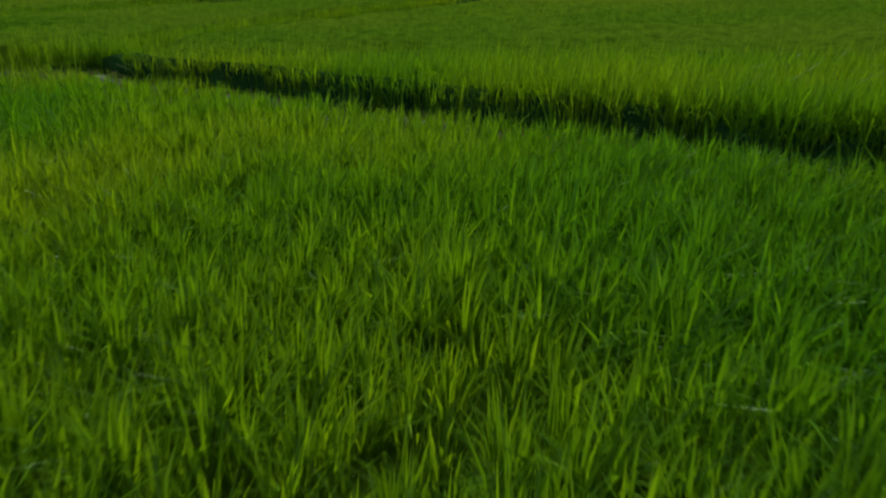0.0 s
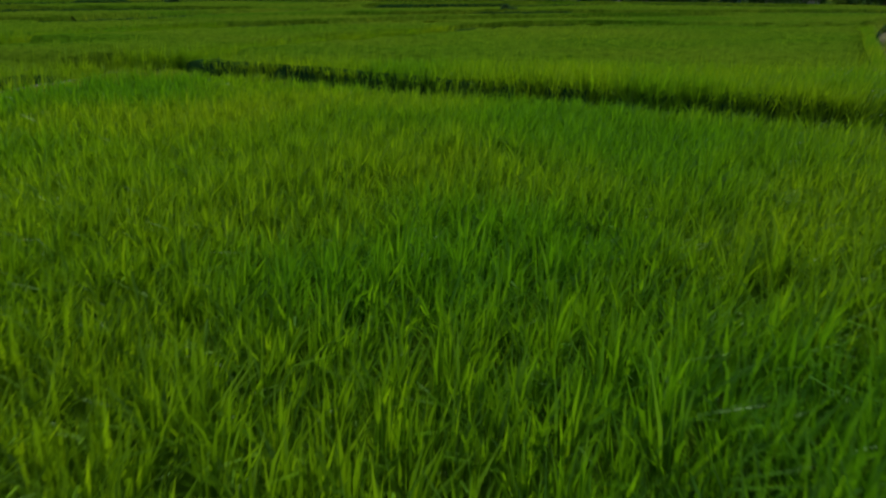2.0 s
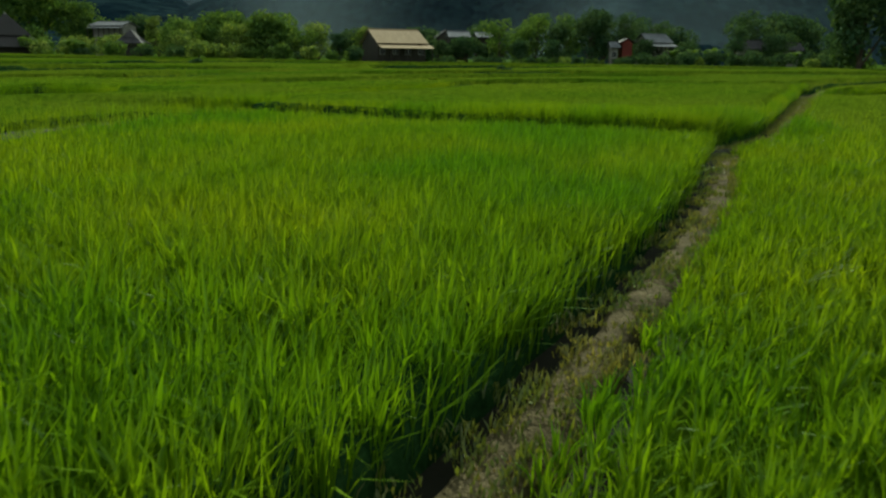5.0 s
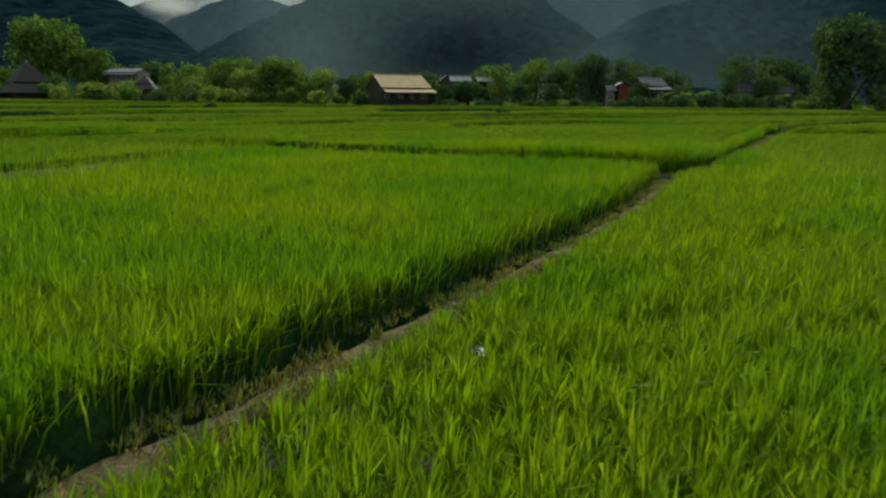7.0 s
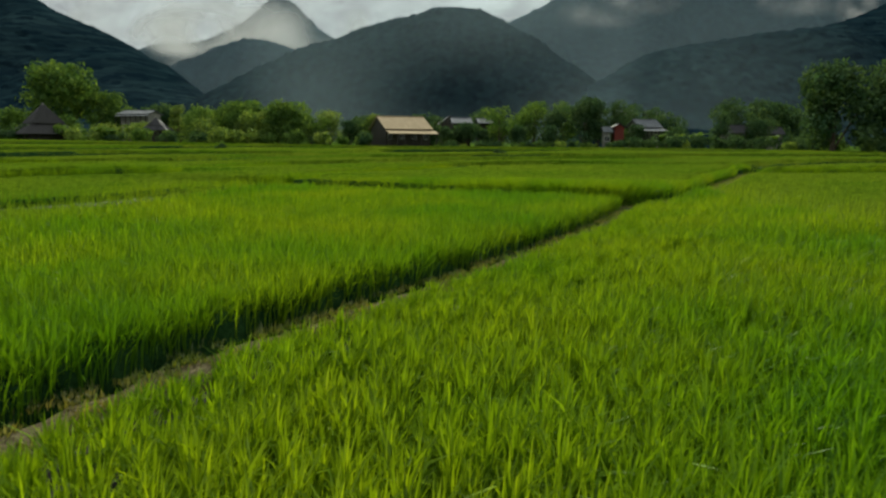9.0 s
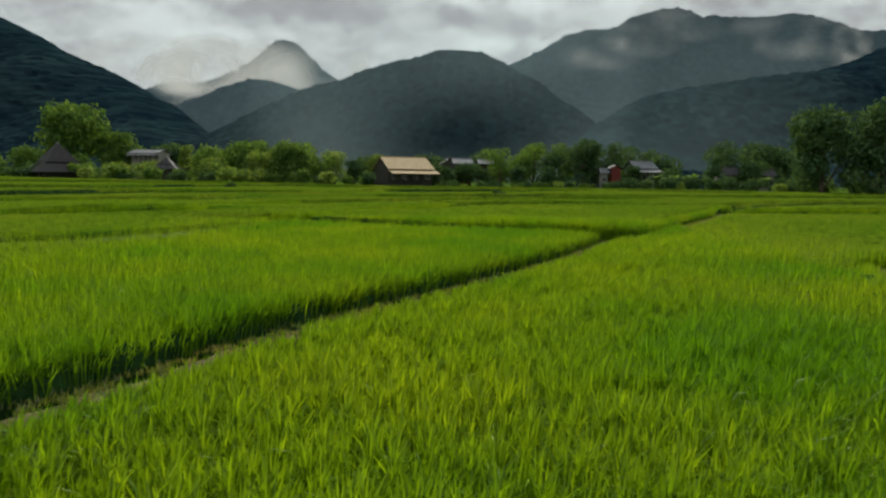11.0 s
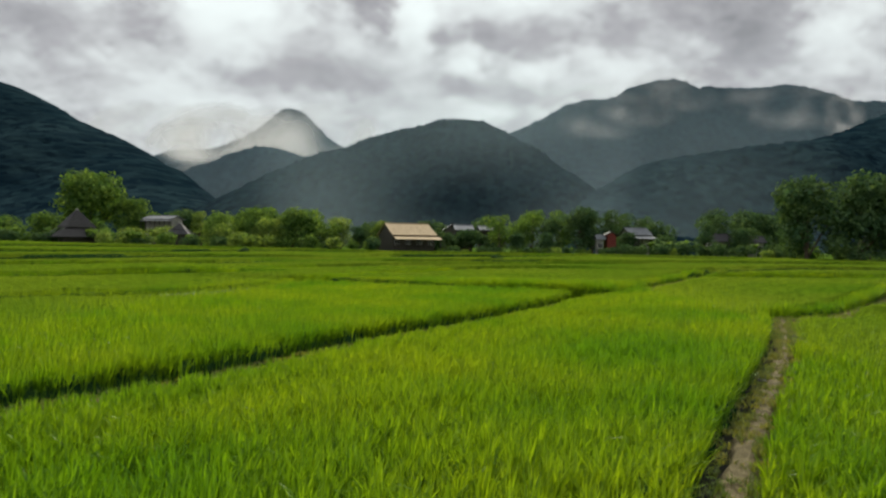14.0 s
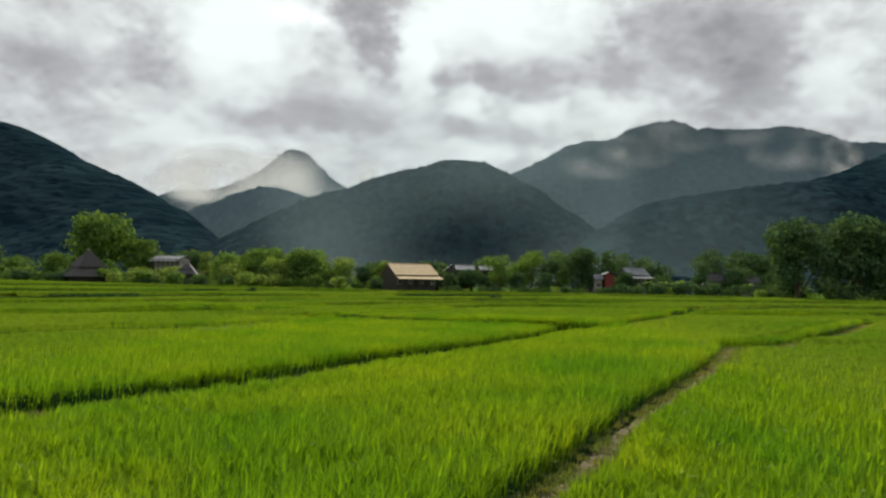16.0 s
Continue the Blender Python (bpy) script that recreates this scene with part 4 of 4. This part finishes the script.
TREES = [  # x, y, height of the top, width, leaf, label
    (-105, 190, 21.5, 17, LEAF_MID, "tall spreading green tree behind the thatched hut"),
    (-94, 194, 14.5, 10, LEAF_MID, "smaller green tree beside the tall one"),
    (-72.5, 186, 10.9, 4.6, LEAF_LIGHT, "slender pale green tree by the small hut"),
    (-66, 184, 11.0, 9, LEAF_MID, "broad green garden tree"),
    (-59, 190, 12.2, 12, LEAF_MID, "spreading flat-topped tree among gardens"),
    (-52, 178, 9.0, 7, LEAF_LIGHT, "light green bushy tree at the field edge"),
    (-43.5, 178, 11.2, 10.5, LEAF_MID, "round leafy tree at the field edge"),
    (-36.5, 190, 9.8, 8, LEAF_LIGHT, "pale feathery tree behind dark shrubs"),
    (-30.4, 183, 7.3, 4.2, LEAF_DARK, "small dark tree beside the house"),
    (-27.5, 196, 9.2, 5, LEAF_LIGHT, "pale tree behind the house"),
    (4.7, 190, 11.0, 7.6, LEAF_MID, "round green tree at the edge of the rice"),
    (13.5, 204, 12.8, 9, LEAF_MID, "green tree in the village"),
    (21, 210, 13.2, 8, LEAF_MID, "tall green tree in the village"),
    (25.5, 196, 13.6, 9.5, LEAF_DARK, "tall dark tree shading the village"),
    (34.2, 202, 13.4, 7, LEAF_DARK, "upright dark tree beside the red building"),
    (9.6, 188, 6.2, 5, LEAF_DARK, "rounded dark tree at the field edge"),
    (16.5, 188, 6.4, 5.4, LEAF_DARK, "rounded dark tree near the rice"),
    (58.5, 190, 13.0, 9, LEAF_DARK, "dark tree behind the banana grove"),
    (71, 205, 14.0, 11, LEAF_DARK, "dark tree in the shaded village edge"),
    (80, 215, 13.0, 12, LEAF_DARK, "broad dark tree in the shaded village"),
    (66, 152, 17.6, 13, LEAF_DARK, "large dark tree at the field edge"),
    (75, 150, 18.6, 13, LEAF_DARK, "very large dark tree with layered crown"),
    (84, 148, 17.2, 14, LEAF_DARK, "large dark tree shading the field edge"),
    (95, 146, 18.0, 14, LEAF_DARK, "large dark tree beyond the field"),
    (-122, 178, 9.5, 8, LEAF_MID, "leafy tree beside the thatched hut"),
    (-135, 182, 12, 10, LEAF_DARK, "dark tree at the end of the gardens"),
    (-48, 196, 12.0, 9, LEAF_MID, "green tree behind the gardens"),
    (41, 214, 12.0, 8, LEAF_DARK, "dark tree behind the pale roofs"),
    (50, 220, 11.0, 10, LEAF_DARK, "dark tree under the foothill"),
    (-84, 205, 12.0, 11, LEAF_DARK, "dark tree behind the pale building"),
    (0, 216, 11.0, 10, LEAF_DARK, "dark tree behind the grey roofs"),
    (-15, 220, 10.0, 12, LEAF_DARK, "dark tree behind the gold-roofed house"),
    (41, 229, 13.6, 9, LEAF_DARK, "dark tree before the upper houses"),
    (49, 231, 12.8, 8, LEAF_DARK, "dark tree below the upper houses"),
    (-3, 192, 7.0, 7, LEAF_DARK, "low dark tree before the grey roofs"),
    (-7.5, 191, 6.2, 5, LEAF_DARK, "dark bushy tree beside the long house"),
    (1.5, 190, 5.6, 4, LEAF_DARK, "small dark tree before the sheds"),
    (-97, 176, 8.0, 8, LEAF_MID, "leafy tree behind the thatched hut"),
    (-80, 180, 6.5, 7, LEAF_LIGHT, "pale bushy tree before the grey-roofed house"),
    (-88, 178, 6.0, 7, LEAF_LIGHT, "pale bushy garden tree"),
    (-63, 176, 7.5, 8, LEAF_LIGHT, "light green garden tree"),
    (-56, 182, 9.5, 8, LEAF_MID, "green leafy tree in the gardens"),
    (-48, 186, 10.5, 8, LEAF_LIGHT, "light green feathery tree"),
    (-39, 182, 8.5, 7, LEAF_MID, "green tree beside the round one"),
    (-24.5, 192, 8.0, 6, LEAF_MID, "green tree by the gable of the house"),
    (9.5, 198, 10.0, 8, LEAF_MID, "green tree among village houses"),
    (18, 197, 10.5, 8, LEAF_DARK, "dark tree among village houses"),
    (29.5, 203, 11.5, 7, LEAF_DARK, "dark tree behind the white shed"),
    (38, 200, 7.0, 6, LEAF_DARK, "low dark tree by the pale house"),
    (47, 192, 6.5, 6, LEAF_DARK, "low tree behind the banana grove"),
    (63, 184, 8.0, 7, LEAF_DARK, "dark tree between the white houses"),
    (72, 176, 8.5, 9, LEAF_DARK, "dark tree in deep shade"),
    (-115, 186, 10.0, 9, LEAF_MID, "green tree beside the tall one"),
    (-70, 200, 10.5, 12, LEAF_MID, "broad tree behind the gardens"),
    (-30, 206, 9.0, 10, LEAF_DARK, "dark tree behind the house"),
]
for i, (x, y, z, w, mat, label) in enumerate(TREES):
    tree(on(x, y, i * 47), top_at(x, y, z), w * 1.12, 200 + i, mat, label, leaves=4800 if w > 9 else 2500, lobes=16 if w > 9 else 11, bole=0.05)
tree(on(53.4, 180), top_at(53, 180, 9.8), 6.0, 300, LEAF_DARK, "dark columnar tree at the edge of the rice", leaves=1700, bole=0.08, lobes=12, slim=True)

SHRUBS = [(6.3, 98, 1.55, 1.6, LEAF_DARK), (-37, 122, 1.9, 2.0, LEAF_DARK), (33, 189, 3.6, 5, LEAF_DARK), (36, 190, 4.0, 5, LEAF_DARK), (-35.8, 176, 4.9, 8, LEAF_DARK), (37.0, 176, 4.4, 8.5, LEAF_DARK), (-61, 174, 5.0, 8, LEAF_MID), (-54, 172, 4.5, 7, LEAF_LIGHT), (-68, 172, 4.8, 8, LEAF_MID),
          (-76, 168, 4.6, 7, LEAF_LIGHT), (-82, 166, 4.8, 6, LEAF_LIGHT), (-48, 173, 3.9, 6, LEAF_MID), (-112, 168, 6.6, 9, LEAF_MID), (-104, 163, 4.4, 6, LEAF_MID),
          (21, 178, 3.2, 4, LEAF_DARK), (26, 180, 2.6, 4, LEAF_LIGHT), (58, 172, 4.0, 7, LEAF_DARK), (63, 166, 4.2, 7, LEAF_DARK), (68, 158, 4.4, 8, LEAF_MID),
          (60.5, 157, 3.2, 6, LEAF_LIGHT), (74, 144, 3.6, 9, LEAF_DARK), (84, 140, 3.8, 10, LEAF_DARK), (93, 137, 4.0, 10, LEAF_DARK), (-21.5, 185, 5.2, 5, LEAF_MID),
          (45, 178, 3.6, 6, LEAF_LIGHT), (-128, 164, 6, 9, LEAF_MID), (30, 182, 3.0, 7, LEAF_DARK), (11, 180, 2.4, 5, LEAF_DARK), (1, 180, 3.0, 6, LEAF_DARK)]
rng = np.random.default_rng(41)
for x in np.arange(-132, 100, 3.8):  # the uneven green fringe between field and village
    if -25 < x < -8 or rng.uniform() < 0.18:
        continue
    y = float(far_edge(x)) + rng.uniform(3, 12)
    # right of x = 28 the darker leaf colour puts in that side's shade
    shade = LEAF_DARK if x > 28 else (LEAF_MID, LEAF_LIGHT, LEAF_MID, LEAF_DARK)[rng.integers(4)]
    SHRUBS.append((x + rng.uniform(-2, 2), y, spot(x, y) + (rng.uniform(2.4, 4.6) if x < -25 or x > 28 else rng.uniform(1.4, 2.4)), rng.uniform(5, 8), shade))
for i, (x, y, z, w, mat) in enumerate(SHRUBS):
    tone = {"leaf_dark": "dark", "leaf_mid": "green", "leaf_light": "pale green"}[mat.name]
    shrub(on(x, y, i * 61), max(1.2, top_at(x, y, z)), w, 400 + i, mat, tone + " leafy shrub at the edge of the rice field", leaves=700)
BANANAS = [(42, 175, 4.6), (44, 177, 5.2), (46.5, 175, 5.0), (48.5, 178, 5.6), (50.5, 176, 4.4), (40.5, 178, 5.0), (61, 168, 4.8), (-106, 161, 6.0), (-110, 160, 5.6),
           (-80, 163, 5.6), (-77.5, 164, 5.2), (-33.5, 174, 5.0), (-71, 168, 4.8), (65, 160, 4.4), (-84, 164, 5.2), (-114, 163, 6.4)]
for i, (x, y, z) in enumerate(BANANAS):
    banana(on(x, y, i * 77), top_at(x, y, z), 500 + i, "pale green banana plant with broad arching leaves")


# ---- buildings ----
def gable_house(m, long, run, eave, ridge, roof, wall, label, porch=0.0, drop=0.0, windows=3, base=0.0, group=""):
    """A long house: two-slope ribbed roof, walls, gables, posts under a lower front roof."""
    ob = thing("house", m, label, "house", group)
    h, o = long / 2, 0.5
    wl = part("wall", box_bm(-h + 0.4, h - 0.4, -run + 0.9, run - 0.9, -0.3, eave, 0.03), wall, ob)
    for side, nm in ((-1, "gable"), (1, "gable")):
        bm = bmesh.new()
        x0, x1 = side * (h - 0.42), side * (h - 0.62)
        vs = [[bm.verts.new((x, yy, zz)) for yy, zz in ((-run + 0.9, eave), (run - 0.9, eave), (0, ridge - 0.25))] for x in (x0, x1)]
        bm.faces.new(vs[0]), bm.faces.new(vs[1][::-1])
        for i in range(3):
            j = (i + 1) % 3
            bm.faces.new((vs[0][i], vs[0][j], vs[1][j], vs[1][i]))
        bmesh.ops.recalc_face_normals(bm, faces=bm.faces[:])
        part(nm, bm, wall, ob)
    front = part("roof", slab_bm([(-h, -run, eave), (h, -run, eave), (h, 0, ridge), (-h, 0, ridge)], 0.12), roof, ob)
    part("roof", slab_bm([(-h, 0, ridge), (h, 0, ridge), (h, run, eave), (-h, run, eave)], 0.12), roof, ob)
    part("ridge_cap", box_bm(-h, h, -0.18, 0.18, ridge - 0.04, ridge + 0.09, 0.03), roof, ob)
    n = int(long / 0.75)
    for i in range(n + 1):
        xx = -h + long * i / n
        part("seam", slab_bm([(xx - 0.03, -run, eave + 0.05), (xx + 0.03, -run, eave + 0.05), (xx + 0.03, 0, ridge + 0.05), (xx - 0.03, 0, ridge + 0.05)], 0.06), roof, front)
    if porch:
        lo = part("porch_roof", slab_bm([(-h + 0.2, -run - porch, eave - 0.35 - drop), (h + 0.4, -run - porch, eave - 0.35 - drop), (h + 0.4, -run + 0.4, eave - 0.3), (-h + 0.2, -run + 0.4, eave - 0.3)], 0.10), roof, ob)
        for i in range(7):
            xx = -h + 0.4 + (long - 0.4) * i / 6
            part("post", box_bm(xx - 0.08, xx + 0.08, -run - porch + 0.2, -run - porch + 0.36, -0.3, eave - 0.4 - drop, 0.01), PLANK, ob)
    for i in range(windows):
        xx = -h + long * (i + 0.5) / windows
        win = part("window", box_bm(xx - 0.6, xx + 0.6, -run + 0.84, -run + 0.93, eave * 0.45, eave * 0.45 + 1.2, 0.02), WHITEWASH, ob)
        for q in (-1, 1):
            part("pane", box_bm(xx + q * 0.29 - 0.24, xx + q * 0.29 + 0.24, -run + 0.82, -run + 0.85, eave * 0.45 + 0.08, eave * 0.45 + 1.12), GLASSY, win)
    return ob


def hip_hut(m, wide, low, mid, top, label, roof, wall):
    """A hut under a two-tier hipped roof."""
    ob = thing("hut", m, label, "hut")
    part("wall", box_bm(-wide * 0.34, wide * 0.34, -wide * 0.3, wide * 0.3, -0.3, low + 0.6, 0.04), wall, ob)

    def hip(name, w0, z0, w1, z1, r0=0.12):
        bm = bmesh.new()
        a = [bm.verts.new((sx * w0, sy * w0 * 0.85, z0)) for sx, sy in ((-1, -1), (1, -1), (1, 1), (-1, 1))]
        b = [bm.verts.new((sx * w1, sy * w1 * 0.6, z1)) for sx, sy in ((-1, -1), (1, -1), (1, 1), (-1, 1))]
        c = [bm.verts.new((v.co.x * 0.99, v.co.y * 0.99, v.co.z - r0)) for v in a]
        bm.faces.new(b), bm.faces.new(c[::-1])
        for i in range(4):
            j = (i + 1) % 4
            bm.faces.new((a[i], a[j], b[j], b[i])), bm.faces.new((c[j], c[i], a[i], a[j])[::-1])
        bmesh.ops.recalc_face_normals(bm, faces=bm.faces[:])
        bmesh.ops.subdivide_edges(bm, edges=bm.edges[:], cuts=3, use_grid_fill=True)
        for v in bm.verts:
            v.co.z += 0.05 * noise.noise(v.co * 1.3)
        return part(name, bm, roof, ob)

    hip("lower_roof", wide * 0.5, low, wide * 0.22, mid)
    hip("upper_roof", wide * 0.27, mid - 0.25, wide * 0.02, top)
    part("finial", box_bm(-0.28, 0.28, -0.22, 0.22, top - 0.15, top + 0.28, 0.06), CONCRETE, ob, "pale cap on the ridge")
    for sx in (-1, 1):
        for sy in (-1, 1):
            part("post", box_bm(sx * wide * 0.44 - 0.1, sx * wide * 0.44 + 0.1, sy * wide * 0.37 - 0.1, sy * wide * 0.37 + 0.1, -0.3, low + 0.2, 0.02), PLANK, ob)
    return ob



b = spot(-16, 182)
gable_house(on(-18.6, 186, 27), 11.6, 6.8, 5.2 - b, 8.2 - b, TIN, PLANK, "long wooden house with a pale gold two-tier metal roof", porch=2.6, drop=0.7, windows=4)
hip_hut(on(-91, 161, 52), 12.4, 3.4 - spot(-91, 161), 5.9 - spot(-91, 161), 9.6 - spot(-91, 161), "dark thatched hut with a two-tier hipped roof", THATCH, PLANK)
hip_hut(on(-74.5, 178, 5), 6.4, 4.6 - spot(-74, 178), 6.0 - spot(-74, 178), 7.4 - spot(-74, 178), "small dark-roofed hut among garden shrubs", SHINGLE, PLANK)
gable_house(on(-85.5, 192, -6), 8.6, 3.6, 8.7 - spot(-85, 192), 9.7 - spot(-85, 192), TIN_GREY, CONCRETE, "pale two-storey house with a low grey metal roof", windows=2, porch=1.2, drop=0.2)
gable_house(on(-5.0, 197, 12), 5.2, 3.2, 7.0 - spot(-5, 197), 8.4 - spot(-5, 197), TIN_GREY, PLANK, "dark wooden house with a grey metal roof", windows=2)
gable_house(on(1.0, 200, 12), 4.6, 3.0, 7.1 - spot(1, 200), 8.3 - spot(1, 200), TIN_GREY, PLANK, "dark wooden shed with a grey metal roof", windows=2)
gable_house(on(-8.6, 206, 100), 5.0, 3.0, 7.0 - spot(-8, 206), 9.0 - spot(-8, 206), SHINGLE, PLANK, "brown wooden house with a dark roof", windows=2)
gable_house(on(33.2, 194, 95), 4.6, 2.0, 6.0 - spot(33, 194), 7.0 - spot(33, 194), SHINGLE, REDWALL, "small red-walled building beside dark trees", windows=1)
gable_house(on(30.4, 193, 10), 2.4, 1.6, 5.0 - spot(30, 193), 6.2 - spot(30, 193), TIN_GREY, CONCRETE, "small pale shed beside the red building", windows=1)
gable_house(on(41.2, 205, 24), 7.0, 3.2, 6.4 - spot(41, 205), 8.4 - spot(41, 205), TIN_GREY, CONCRETE, "pale concrete house with a weathered grey roof", porch=2.0, drop=0.6)
gable_house(on(58, 186, -8), 6.0, 2.6, 4.8 - spot(58, 186), 6.6 - spot(58, 186), SHINGLE, CONCRETE, "small pale house with a dark roof in shade", windows=3)
gable_house(on(66, 188, 6), 6.4, 2.6, 4.6 - spot(66, 188), 6.2 - spot(66, 188), SHINGLE, CONCRETE, "pale house with a dark roof under trees", windows=3)
gable_house(pose(41.5, 241, 7.4, 0, 0, 8), 5.4, 2.6, 3.4, 4.8, TIN_GREY, PLANK, "dark wooden house with a pale metal roof on the rise", windows=3)
gable_house(pose(49.5, 243, 7.6, 0, 0, 4), 4.0, 2.2, 3.2, 4.4, TIN_GREY, PLANK, "small dark house with a bright metal roof on the rise", windows=2)
